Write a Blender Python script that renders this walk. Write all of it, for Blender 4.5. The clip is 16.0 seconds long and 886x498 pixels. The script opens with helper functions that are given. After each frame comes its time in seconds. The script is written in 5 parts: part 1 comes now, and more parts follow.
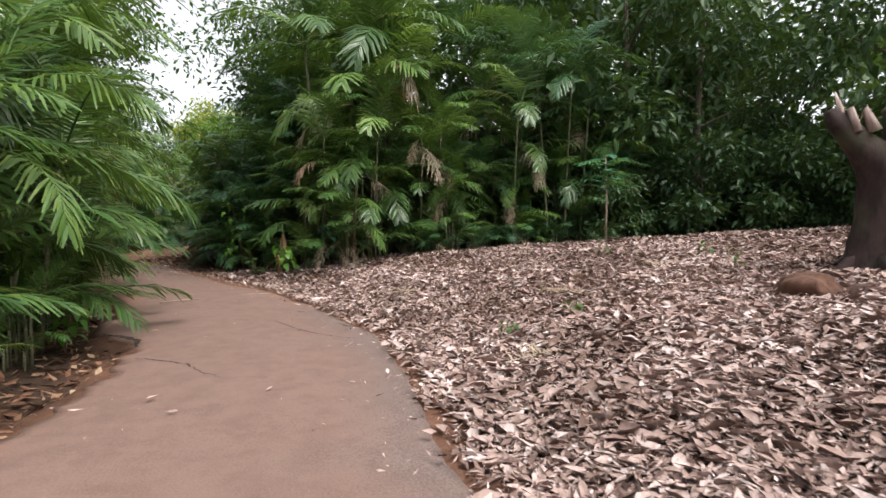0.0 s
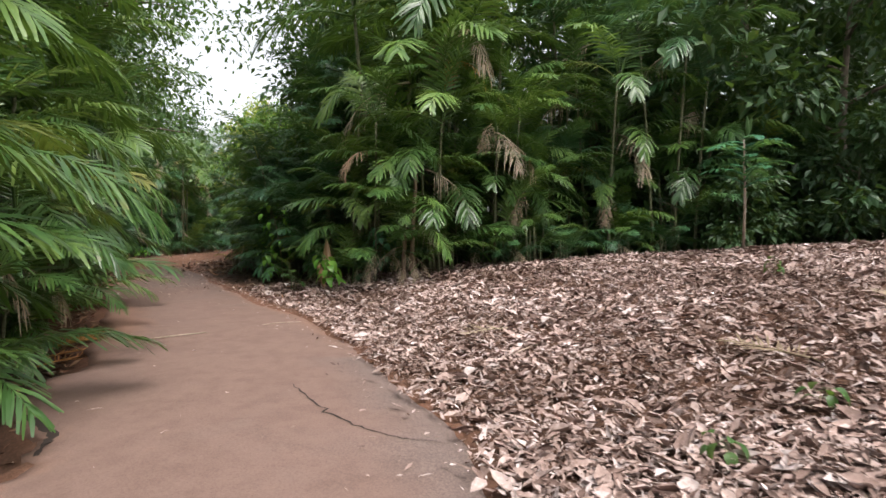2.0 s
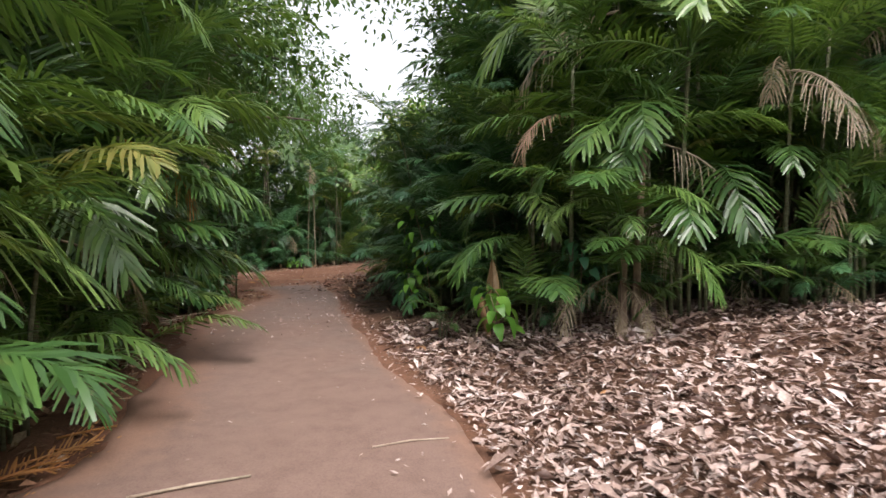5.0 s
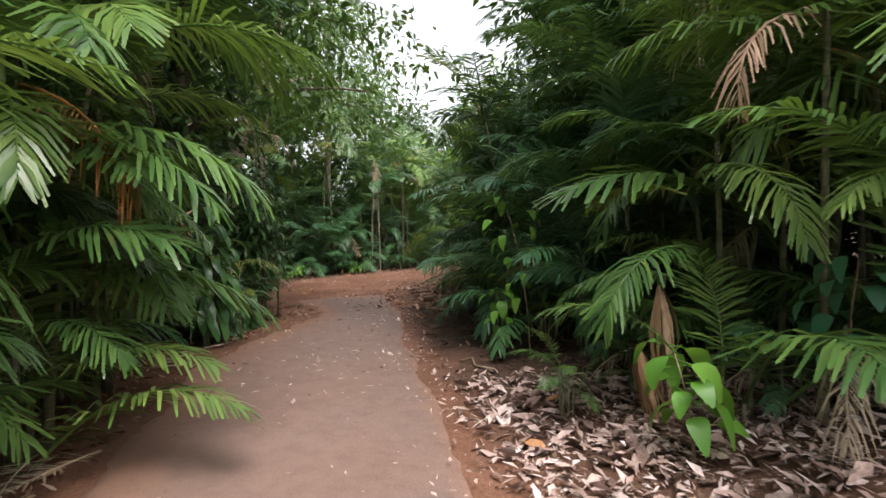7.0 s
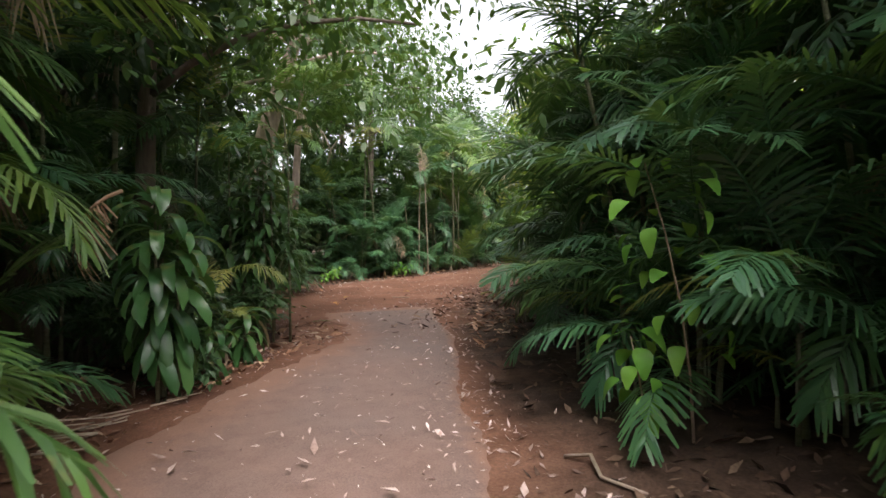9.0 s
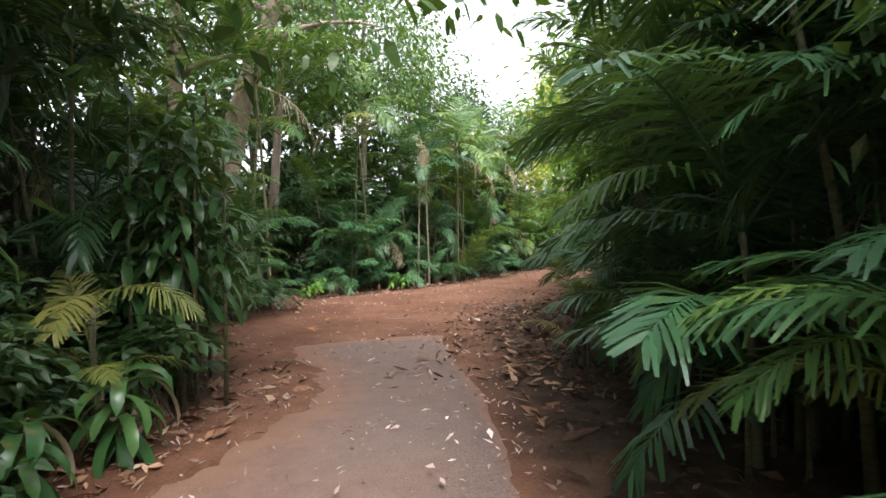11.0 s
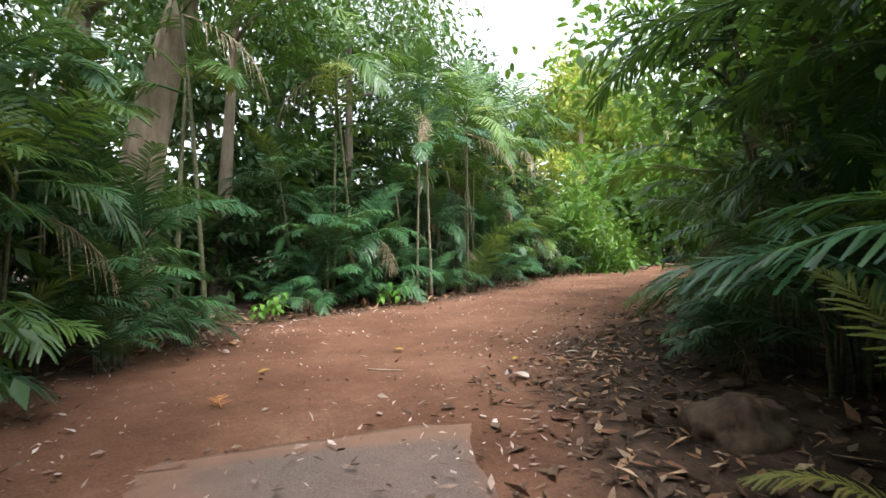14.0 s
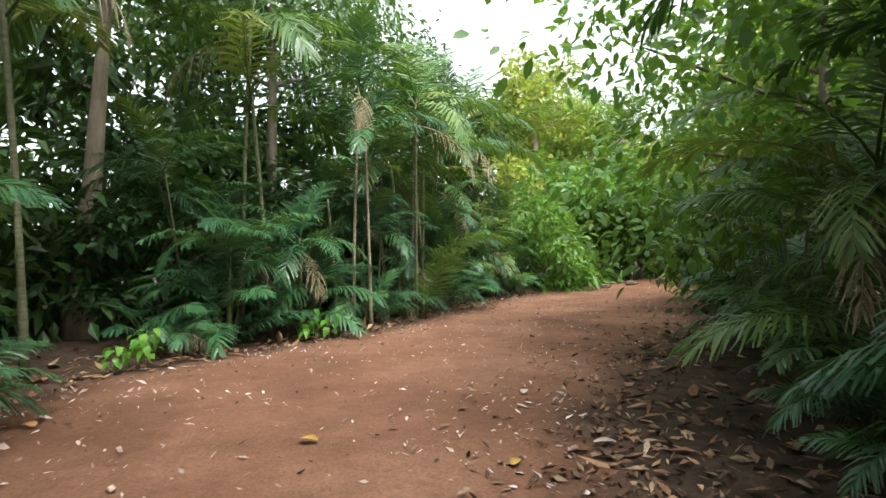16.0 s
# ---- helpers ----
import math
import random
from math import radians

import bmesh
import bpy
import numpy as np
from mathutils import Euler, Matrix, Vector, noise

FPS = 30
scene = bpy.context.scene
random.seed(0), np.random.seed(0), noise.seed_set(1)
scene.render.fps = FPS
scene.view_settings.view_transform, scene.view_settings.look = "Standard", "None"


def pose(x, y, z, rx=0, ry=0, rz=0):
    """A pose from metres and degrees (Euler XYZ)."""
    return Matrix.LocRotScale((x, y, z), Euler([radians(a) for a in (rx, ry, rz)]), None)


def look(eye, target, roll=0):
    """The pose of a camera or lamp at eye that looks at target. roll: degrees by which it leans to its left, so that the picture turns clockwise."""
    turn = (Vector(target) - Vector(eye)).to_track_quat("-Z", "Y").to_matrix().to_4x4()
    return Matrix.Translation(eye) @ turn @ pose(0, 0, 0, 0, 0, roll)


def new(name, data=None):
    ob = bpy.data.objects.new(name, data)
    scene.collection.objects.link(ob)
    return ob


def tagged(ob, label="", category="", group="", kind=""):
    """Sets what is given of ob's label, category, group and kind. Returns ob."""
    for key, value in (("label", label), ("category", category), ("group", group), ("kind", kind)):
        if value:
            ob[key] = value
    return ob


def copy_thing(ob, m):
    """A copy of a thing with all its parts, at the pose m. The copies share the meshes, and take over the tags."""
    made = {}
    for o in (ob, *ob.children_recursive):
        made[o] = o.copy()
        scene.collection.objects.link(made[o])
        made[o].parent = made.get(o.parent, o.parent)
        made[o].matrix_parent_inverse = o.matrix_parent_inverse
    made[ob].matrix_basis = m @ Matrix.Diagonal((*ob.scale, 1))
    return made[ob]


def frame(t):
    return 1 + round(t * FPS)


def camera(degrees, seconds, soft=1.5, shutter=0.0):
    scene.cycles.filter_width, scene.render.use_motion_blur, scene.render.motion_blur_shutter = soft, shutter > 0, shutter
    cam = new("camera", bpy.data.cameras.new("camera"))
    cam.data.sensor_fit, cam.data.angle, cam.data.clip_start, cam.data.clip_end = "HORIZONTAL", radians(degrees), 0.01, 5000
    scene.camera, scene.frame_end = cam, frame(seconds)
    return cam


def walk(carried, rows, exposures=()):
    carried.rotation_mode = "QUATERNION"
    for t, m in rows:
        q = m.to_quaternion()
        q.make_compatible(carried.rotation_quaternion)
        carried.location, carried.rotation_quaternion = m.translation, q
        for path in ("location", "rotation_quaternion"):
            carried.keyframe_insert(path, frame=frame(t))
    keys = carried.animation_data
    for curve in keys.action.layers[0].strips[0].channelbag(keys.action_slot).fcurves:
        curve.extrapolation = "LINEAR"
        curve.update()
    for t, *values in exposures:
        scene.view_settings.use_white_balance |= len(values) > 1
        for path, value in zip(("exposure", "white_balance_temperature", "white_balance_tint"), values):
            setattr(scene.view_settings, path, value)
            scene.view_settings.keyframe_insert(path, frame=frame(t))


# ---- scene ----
cam = camera(75.8, 16.0, 1.5, 0.22)
METRES, EYE, TILT, LEAN, TURN = 25.0, 1.4, -2.0, 0.0, 0.0
ROWS = [
    (0.0, 0.0, 0.0, 0.0, 0.0, 0.0, -0.0),
    (0.5, -0.0027, 0.0301, 0.0029, 1.36, -0.45, -0.06),
    (1.0, -0.0099, 0.059, 0.0046, 2.39, -0.27, -0.1),
    (1.5, -0.0136, 0.0891, 0.0069, 3.64, -0.22, -0.08),
    (2.0, -0.0194, 0.1184, 0.0088, 5.71, -0.02, -0.1),
    (2.5, -0.0245, 0.1488, 0.0101, 9.0, -0.14, -0.18),
    (3.0, -0.0341, 0.1786, 0.0122, 11.39, 0.12, -0.27),
    (3.5, -0.0433, 0.2083, 0.0138, 13.88, 0.46, -0.28),
    (4.0, -0.0545, 0.2369, 0.0163, 16.09, 0.69, -0.25),
    (4.5, -0.0661, 0.2643, 0.0178, 18.85, 0.64, -0.26),
    (7.0, -0.1421, 0.4045, 0.0263, 28.16, 0.42, 0.09),
    (7.5, -0.1591, 0.4299, 0.0278, 29.75, 0.35, 0.07),
    (8.0, -0.1758, 0.4572, 0.0281, 30.4, 0.04, 0.13),
    (8.5, -0.1933, 0.4831, 0.0278, 31.98, 0.35, 0.05),
    (9.0, -0.2119, 0.5101, 0.029, 33.07, 0.22, 0.09),
    (11.5, -0.3093, 0.6343, 0.0296, 32.55, 1.2, 0.02),
    (12.0, -0.3268, 0.6584, 0.0296, 32.62, 1.3, 0.05),
    (12.5, -0.3464, 0.6849, 0.0318, 32.29, 1.18, 0.05),
    (13.0, -0.3635, 0.7106, 0.0309, 32.38, 1.28, 0.12),
    (13.5, -0.3819, 0.738, 0.0322, 31.82, 1.06, 0.19),
    (14.0, -0.3992, 0.763, 0.0321, 32.42, 1.34, 0.2),
    (14.5, -0.4179, 0.7891, 0.0334, 31.52, 1.24, 0.21),
    (15.0, -0.4338, 0.8142, 0.0339, 30.54, 1.97, 0.29),
    (15.5, -0.45, 0.8416, 0.0349, 28.79, 2.57, 0.24),
    (16.0, -0.4656, 0.8673, 0.0359, 26.71, 2.86, 0.24),
]
walk(cam, [(t, pose(0, 0, EYE, TILT, LEAN, TURN) @ pose(METRES * x, METRES * y, METRES * z, 90 + pitch, roll, yaw)) for t, x, y, z, yaw, pitch, roll in ROWS],
     exposures=[(0.0, 1.2, 6500, 12), (2.5, 1.26, 6500, 12), (4.5, 1.34, 6500, 13), (7.0, 1.62, 6500, 14), (9.0, 1.72, 6500, 16), (12.0, 2.1, 6300, 11), (14.0, 2.06, 6250, 7), (16.0, 1.93, 6400, 2)])

# ---- world, sun, exposure ----
world = bpy.data.worlds.new("sky")
scene.world = world
world.use_nodes = True
wn, wl = world.node_tree.nodes, world.node_tree.links
bg = wn["Background"]
sky = wn.new("ShaderNodeTexSky")
sky.sky_type, sky.sun_disc = "NISHITA", False
sky.sun_elevation, sky.sun_rotation = radians(60), radians(127)
sky.air_density, sky.dust_density, sky.ozone_density = 1.0, 4.0, 1.0
pale = wn.new("ShaderNodeHueSaturation")
pale.inputs["Saturation"].default_value = 0.2
wl.new(sky.outputs[0], pale.inputs["Color"])
wl.new(pale.outputs[0], bg.inputs["Color"])
bg.inputs["Strength"].default_value = 0.15
sun = new("sun", bpy.data.lights.new("sun", "SUN"))
sun.data.energy, sun.data.angle, sun.data.color = 1.05, radians(30), (1.0, 0.94, 0.86)
sun.matrix_world = look((0.8 * 15, -0.6 * 15, 15 * math.tan(radians(60))), (0, 0, 0))


# ---- materials ----
def material(name, rough=0.6, spec=0.4):
    m = bpy.data.materials.new(name)
    m.use_nodes = True
    n, l = m.node_tree.nodes, m.node_tree.links
    b = n["Principled BSDF"]
    b.inputs["Roughness"].default_value = rough
    b.inputs["Specular IOR Level"].default_value = spec
    return m, n, l, b


def ramp(n, stops):
    r = n.new("ShaderNodeValToRGB")
    e = r.color_ramp.elements
    while len(e) < len(stops):
        e.new(0.5)
    for el, (p, c) in zip(e, stops):
        el.position, el.color = p, (*c, 1)
    return r


def noise_tex(n, l, scale, detail=4, rough=0.6, coords=None):
    t = n.new("ShaderNodeTexNoise")
    t.inputs["Scale"].default_value, t.inputs["Detail"].default_value, t.inputs["Roughness"].default_value = scale, detail, rough
    if coords is not None:
        l.new(coords, t.inputs["Vector"])
    return t


def mixed(n, l, fac, a, b, mode="MIX"):
    x = n.new("ShaderNodeMix")
    x.data_type, x.blend_type = "RGBA", mode
    for sock, v in ((x.inputs[0], fac), (x.inputs[6], a), (x.inputs[7], b)):
        if isinstance(v, bpy.types.NodeSocket):
            l.new(v, sock)
        else:
            sock.default_value = v if isinstance(v, (int, float)) else (*v, 1)
    return x.outputs[2]


def bump(n, l, b, height, strength=0.4, distance=0.02):
    u = n.new("ShaderNodeBump")
    u.inputs["Strength"].default_value, u.inputs["Distance"].default_value = strength, distance
    l.new(height, u.inputs["Height"])
    l.new(u.outputs[0], b.inputs["Normal"])


def leaf_material(name, stops, rough=0.42, through_light=0.3, spots=(0.28, 0.2, 0.06), spot_amount=0.12):
    """Leaves: colour by object and by leaf, yellowed blotches, light that shines through."""
    m, n, l, b = material(name, rough, 0.45)
    info, geo, tc = n.new("ShaderNodeObjectInfo"), n.new("ShaderNodeNewGeometry"), n.new("ShaderNodeTexCoord")
    r1 = ramp(n, stops)
    mm = n.new("ShaderNodeMath")
    mm.operation = "MULTIPLY_ADD"
    mm.inputs[1].default_value = 0.45
    l.new(geo.outputs["Random Per Island"], mm.inputs[0])
    m2 = n.new("ShaderNodeMath")
    m2.operation = "MULTIPLY"
    m2.inputs[1].default_value = 0.55
    l.new(info.outputs["Random"], m2.inputs[0])
    l.new(m2.outputs[0], mm.inputs[2])
    l.new(mm.outputs[0], r1.inputs[0])
    nz = noise_tex(n, l, 6.0, 3, 0.6, tc.outputs["Object"])
    sr = ramp(n, [(0.62, (0, 0, 0)), (0.78, (spot_amount * 4,) * 3)])
    l.new(nz.outputs[0], sr.inputs[0])
    col = mixed(n, l, sr.outputs[0], r1.outputs[0], spots)
    l.new(col, b.inputs["Base Color"])
    t = n.new("ShaderNodeBsdfTranslucent")
    tcol = mixed(n, l, 0.6, col, (0.25, 0.4, 0.04))
    l.new(tcol, t.inputs["Color"])
    mx = n.new("ShaderNodeMixShader")
    mx.inputs[0].default_value = through_light
    l.new(b.outputs[0], mx.inputs[1])
    l.new(t.outputs[0], mx.inputs[2])
    l.new(mx.outputs[0], n["Material Output"].inputs[0])
    return m


def bark_material(name, a, b_, scale=6.0, rings=False, rough=0.85):
    m, n, l, b = material(name, rough, 0.25)
    tc = n.new("ShaderNodeTexCoord")
    mp = n.new("ShaderNodeMapping")
    mp.inputs["Scale"].default_value = (1, 1, 9.0) if rings else (1, 1, 0.25)
    l.new(tc.outputs["Object"], mp.inputs[0])
    nz = noise_tex(n, l, scale, 6, 0.7, mp.outputs[0])
    n2 = noise_tex(n, l, 1.3, 3, 0.6, tc.outputs["Object"])
    r = ramp(n, [(0.32, a), (0.68, b_)])
    l.new(nz.outputs[0], r.inputs[0])
    moss = ramp(n, [(0.5, (0, 0, 0)), (0.72, (0.6,) * 3)])
    l.new(n2.outputs[0], moss.inputs[0])
    l.new(mixed(n, l, moss.outputs[0], r.outputs[0], (0.09, 0.1, 0.05)), b.inputs["Base Color"])
    bump(n, l, b, nz.outputs[0], 0.7, 0.03)
    return m


PALM = leaf_material("palm_leaf", [(0.0, (0.022, 0.06, 0.018)), (0.35, (0.05, 0.115, 0.03)), (0.7, (0.105, 0.19, 0.045)), (1.0, (0.21, 0.3, 0.075))], 0.3, 0.22)
PALM_DARK = leaf_material("dark_palm_leaf", [(0.0, (0.018, 0.06, 0.032)), (0.5, (0.04, 0.115, 0.05)), (1.0, (0.085, 0.185, 0.062))], 0.33, 0.18)
PALM_YELLOW = leaf_material("yellowing_palm_leaf", [(0.0, (0.12, 0.17, 0.045)), (0.6, (0.2, 0.22, 0.055)), (1.0, (0.33, 0.27, 0.08))], 0.5, 0.35)
DEAD = leaf_material("dry_palm_leaf", [(0.0, (0.16, 0.11, 0.07)), (0.5, (0.33, 0.25, 0.17)), (1.0, (0.46, 0.38, 0.3))], 0.8, 0.15, (0.08, 0.05, 0.03))
RUST = leaf_material("rust_coloured_dry_leaf", [(0.0, (0.3, 0.12, 0.04)), (0.5, (0.48, 0.2, 0.07)), (1.0, (0.55, 0.3, 0.13))], 0.8, 0.2, (0.12, 0.06, 0.03))
PINK = leaf_material("pinkish_dry_leaf", [(0.0, (0.36, 0.2, 0.13)), (0.5, (0.5, 0.32, 0.23)), (1.0, (0.6, 0.44, 0.34))], 0.8, 0.2, (0.2, 0.1, 0.06))
BROAD_DARK = leaf_material("dark_broad_leaf", [(0.0, (0.018, 0.05, 0.02)), (0.5, (0.032, 0.08, 0.027)), (1.0, (0.055, 0.11, 0.034))], 0.5, 0.15)
BROAD = leaf_material("broad_leaf", [(0.0, (0.027, 0.07, 0.022)), (0.5, (0.048, 0.11, 0.03)), (1.0, (0.095, 0.175, 0.042))], 0.42, 0.28)
# lighter copy of the broad leaf: backlight is put into the colour
BROAD_LIT = leaf_material("large_lit_leaf", [(0.0, (0.05, 0.13, 0.025)), (0.5, (0.085, 0.2, 0.035)), (0.9, (0.16, 0.28, 0.05)), (0.96, (0.36, 0.36, 0.05)), (1.0, (0.6, 0.36, 0.05))], 0.42, 0.4)
# the sun on the far trees is painted into this yellow-green
BROAD_SUNLIT = leaf_material("sunlit_yellow_leaf", [(0.0, (0.14, 0.22, 0.05)), (0.5, (0.3, 0.34, 0.07)), (1.0, (0.52, 0.42, 0.1))], 0.5, 0.5)
STRAP = leaf_material("strap_leaf", [(0.0, (0.018, 0.065, 0.024)), (0.5, (0.04, 0.115, 0.036)), (1.0, (0.09, 0.19, 0.055))], 0.32, 0.22)
BRIGHT = leaf_material("young_leaf", [(0.0, (0.07, 0.2, 0.03)), (0.5, (0.11, 0.29, 0.04)), (1.0, (0.2, 0.38, 0.06))], 0.4, 0.4, spot_amount=0.03)
TEAL = leaf_material("blue_green_leaf", [(0.0, (0.03, 0.13, 0.075)), (0.6, (0.05, 0.19, 0.1)), (1.0, (0.08, 0.24, 0.11))], 0.4, 0.3, spot_amount=0.03)
STEM = bark_material("palm_stem_skin", (0.07, 0.08, 0.04), (0.2, 0.19, 0.12), 3.0, True, 0.6)
STEM_PALE = bark_material("pale_palm_stem_skin", (0.15, 0.13, 0.09), (0.36, 0.31, 0.23), 3.0, True, 0.7)
SHEATH = leaf_material("dry_sheath", [(0.0, (0.18, 0.1, 0.05)), (0.5, (0.36, 0.22, 0.12)), (1.0, (0.5, 0.36, 0.24))], 0.8, 0.1, (0.1, 0.06, 0.03))
BARK = bark_material("grey_brown_bark", (0.07, 0.055, 0.04), (0.2, 0.165, 0.13))
BARK_PALE = bark_material("pale_pinkish_bark", (0.2, 0.15, 0.115), (0.46, 0.37, 0.3), 4.0)
BARK_DARK = bark_material("dark_wet_bark", (0.012, 0.009, 0.008), (0.06, 0.038, 0.034), 7.0)
RUST_STONE = bark_material("dark_red_brown_stone", (0.04, 0.02, 0.014), (0.15, 0.078, 0.052), 5.0)
WOOD_RAW = bark_material("splintered_wood", (0.22, 0.15, 0.13), (0.5, 0.4, 0.36), 9.0)
TWIG = bark_material("dry_twig", (0.12, 0.08, 0.055), (0.36, 0.27, 0.2), 9.0)

PALE_TWIG = bark_material("pale_dry_twig", (0.26, 0.19, 0.145), (0.5, 0.4, 0.32), 9.0)


def litter_material(name, stops, rough=0.85):
    m, n, l, b = material(name, rough, 0.3)
    geo, tc = n.new("ShaderNodeNewGeometry"), n.new("ShaderNodeTexCoord")
    r = ramp(n, stops)
    l.new(geo.outputs["Random Per Island"], r.inputs[0])
    nz = noise_tex(n, l, 25.0, 4, 0.65, tc.outputs["Object"])
    big = noise_tex(n, l, 0.55, 3, 0.6, tc.outputs["Object"])
    rr = ramp(n, [(0.3, (0.55, 0.5, 0.47)), (0.7, (1.0, 1.0, 1.0))])
    l.new(nz.outputs[0], rr.inputs[0])
    rb = ramp(n, [(0.4, (0.62, 0.58, 0.56)), (0.58, (1.08, 1.08, 1.1))])
    l.new(big.outputs[0], rb.inputs[0])
    c = mixed(n, l, 1.0, r.outputs[0], rr.outputs[0], "MULTIPLY")
    l.new(mixed(n, l, 1.0, c, rb.outputs[0], "MULTIPLY"), b.inputs["Base Color"])
    return m


LITTER = litter_material("dry_leaf_litter", [(0.0, (0.17, 0.115, 0.095)), (0.2, (0.33, 0.235, 0.2)), (0.5, (0.5, 0.38, 0.335)), (0.8, (0.62, 0.5, 0.455)), (1.0, (0.8, 0.72, 0.7))])
LITTER_RED = litter_material("reddish_leaf_litter", [(0.0, (0.13, 0.065, 0.04)), (0.4, (0.31, 0.165, 0.1)), (0.8, (0.46, 0.3, 0.19)), (1.0, (0.6, 0.47, 0.35))])
# brown litter darkened in colour to carry the shade under the palms
LITTER_DARK = litter_material("shaded_leaf_litter", [(0.0, (0.05, 0.035, 0.025)), (0.5, (0.16, 0.1, 0.07)), (0.85, (0.23, 0.155, 0.105)), (1.0, (0.36, 0.27, 0.195))])
LITTER_YELLOW = litter_material("fallen_yellow_leaf", [(0.0, (0.5, 0.3, 0.06)), (1.0, (0.62, 0.44, 0.1))])
LITTER_ORANGE = litter_material("fallen_orange_leaf", [(0.0, (0.5, 0.24, 0.11)), (1.0, (0.6, 0.34, 0.17))])
LITTER_WHITE = litter_material("bleached_leaf", [(0.0, (0.55, 0.47, 0.43)), (1.0, (0.72, 0.66, 0.63))])

# earth: red laterite where worn, brown humus elsewhere, by the mesh's "worn" attribute
EARTH, n, l, b = material("bare_earth", 0.92, 0.2)
tc = n.new("ShaderNodeTexCoord")
at = n.new("ShaderNodeAttribute")
at.attribute_name = "worn"
big, mid, fine = (noise_tex(n, l, s, 5, 0.62, tc.outputs["Object"]) for s in (0.5, 3.5, 45.0))
red = ramp(n, [(0.3, (0.115, 0.054, 0.034)), (0.5, (0.178, 0.088, 0.056)), (0.72, (0.255, 0.138, 0.094))])
l.new(big.outputs[0], red.inputs[0])
hum = ramp(n, [(0.3, (0.035, 0.024, 0.018)), (0.7, (0.1, 0.064, 0.046))])
l.new(mid.outputs[0], hum.inputs[0])
c0 = mixed(n, l, at.outputs["Fac"], hum.outputs[0], red.outputs[0])
fr = ramp(n, [(0.3, (0.6, 0.58, 0.56)), (0.66, (1.1, 1.08, 1.05))])
l.new(fine.outputs[0], fr.inputs[0])
c1 = mixed(n, l, 1.0, c0, fr.outputs[0], "MULTIPLY")
mr = ramp(n, [(0.38, (0.86, 0.84, 0.82)), (0.58, (1, 1, 1))])
l.new(mid.outputs[0], mr.inputs[0])
l.new(mixed(n, l, 1.0, c1, mr.outputs[0], "MULTIPLY"), b.inputs["Base Color"])
bump(n, l, b, fine.outputs[0], 0.6, 0.015)

# asphalt under a film of red dust
ASPHALT, n, l, b = material("dusty_asphalt", 0.88, 0.25)
tc = n.new("ShaderNodeTexCoord")
at = n.new("ShaderNodeAttribute")
at.attribute_name = "dust"
big, mid, fine = (noise_tex(n, l, s, 5, 0.6, tc.outputs["Object"]) for s in (0.7, 5.0, 70.0))
grey = ramp(n, [(0.3, (0.11, 0.085, 0.078)), (0.7, (0.2, 0.158, 0.142))])
l.new(fine.outputs[0], grey.inputs[0])
dust = ramp(n, [(0.3, (0.178, 0.115, 0.094)), (0.7, (0.202, 0.132, 0.108))])
l.new(mid.outputs[0], dust.inputs[0])
ma = n.new("ShaderNodeMath")
ma.operation = "MULTIPLY_ADD"
ma.inputs[1].default_value, ma.inputs[2].default_value = 1.5, -0.75
l.new(big.outputs[0], ma.inputs[0])
mb = n.new("ShaderNodeMath")
mb.operation, mb.use_clamp = "ADD", True
l.new(ma.outputs[0], mb.inputs[0])
l.new(at.outputs["Fac"], mb.inputs[1])
c0 = mixed(n, l, mb.outputs[0], grey.outputs[0], dust.outputs[0])
# red earth trodden over the margins
at2 = n.new("ShaderNodeAttribute")
at2.attribute_name = "soil"
soiled = n.new("ShaderNodeMath")
soiled.operation, soiled.use_clamp = "MULTIPLY_ADD", True
soiled.inputs[1].default_value = 1.7
l.new(at2.outputs["Fac"], soiled.inputs[0])
spread_ = n.new("ShaderNodeMath")
spread_.operation = "MULTIPLY_ADD"
spread_.inputs[1].default_value, spread_.inputs[2].default_value = 1.6, -1.05
l.new(mid.outputs[0], spread_.inputs[0])
l.new(spread_.outputs[0], soiled.inputs[2])
c0 = mixed(n, l, soiled.outputs[0], c0, (0.225, 0.13, 0.094))
mr = ramp(n, [(0.35, (0.93, 0.92, 0.91)), (0.55, (1, 1, 1))])
l.new(mid.outputs[0], mr.inputs[0])
fr = ramp(n, [(0.3, (0.8,) * 3), (0.6, (1.05,) * 3)])
l.new(fine.outputs[0], fr.inputs[0])
c1 = mixed(n, l, 1.0, c0, mr.outputs[0], "MULTIPLY")
l.new(mixed(n, l, 1.0, c1, fr.outputs[0], "MULTIPLY"), b.inputs["Base Color"])
bump(n, l, b, fine.outputs[0], 0.45, 0.008)
CRACK = material("crack_shadowed_tar", 0.95, 0.1)[0]
CRACK.node_tree.nodes["Principled BSDF"].inputs["Base Color"].default_value = (0.045, 0.035, 0.03, 1)
ROCK = bark_material("red_brown_rock", (0.04, 0.027, 0.02), (0.19, 0.125, 0.09), 5.0)


# ---- meshes ----
from mathutils.bvhtree import BVHTree


def link_mesh(name, verts, faces, mat, parent=None, smooth=True):
    me = bpy.data.meshes.new(name)
    me.from_pydata([tuple(v) for v in np.asarray(verts, float).tolist()], [], [tuple(f) for f in faces])
    me.materials.append(mat)
    if smooth:
        me.polygons.foreach_set("use_smooth", [True] * len(me.polygons))
    ob = new(name, me)
    ob.parent = parent
    return ob


def share(name, me, parent, m, label=""):
    """One more part on a mesh that already exists."""
    ob = new(name, me)
    ob.parent = parent
    ob.matrix_basis = m
    return tagged(ob, label)


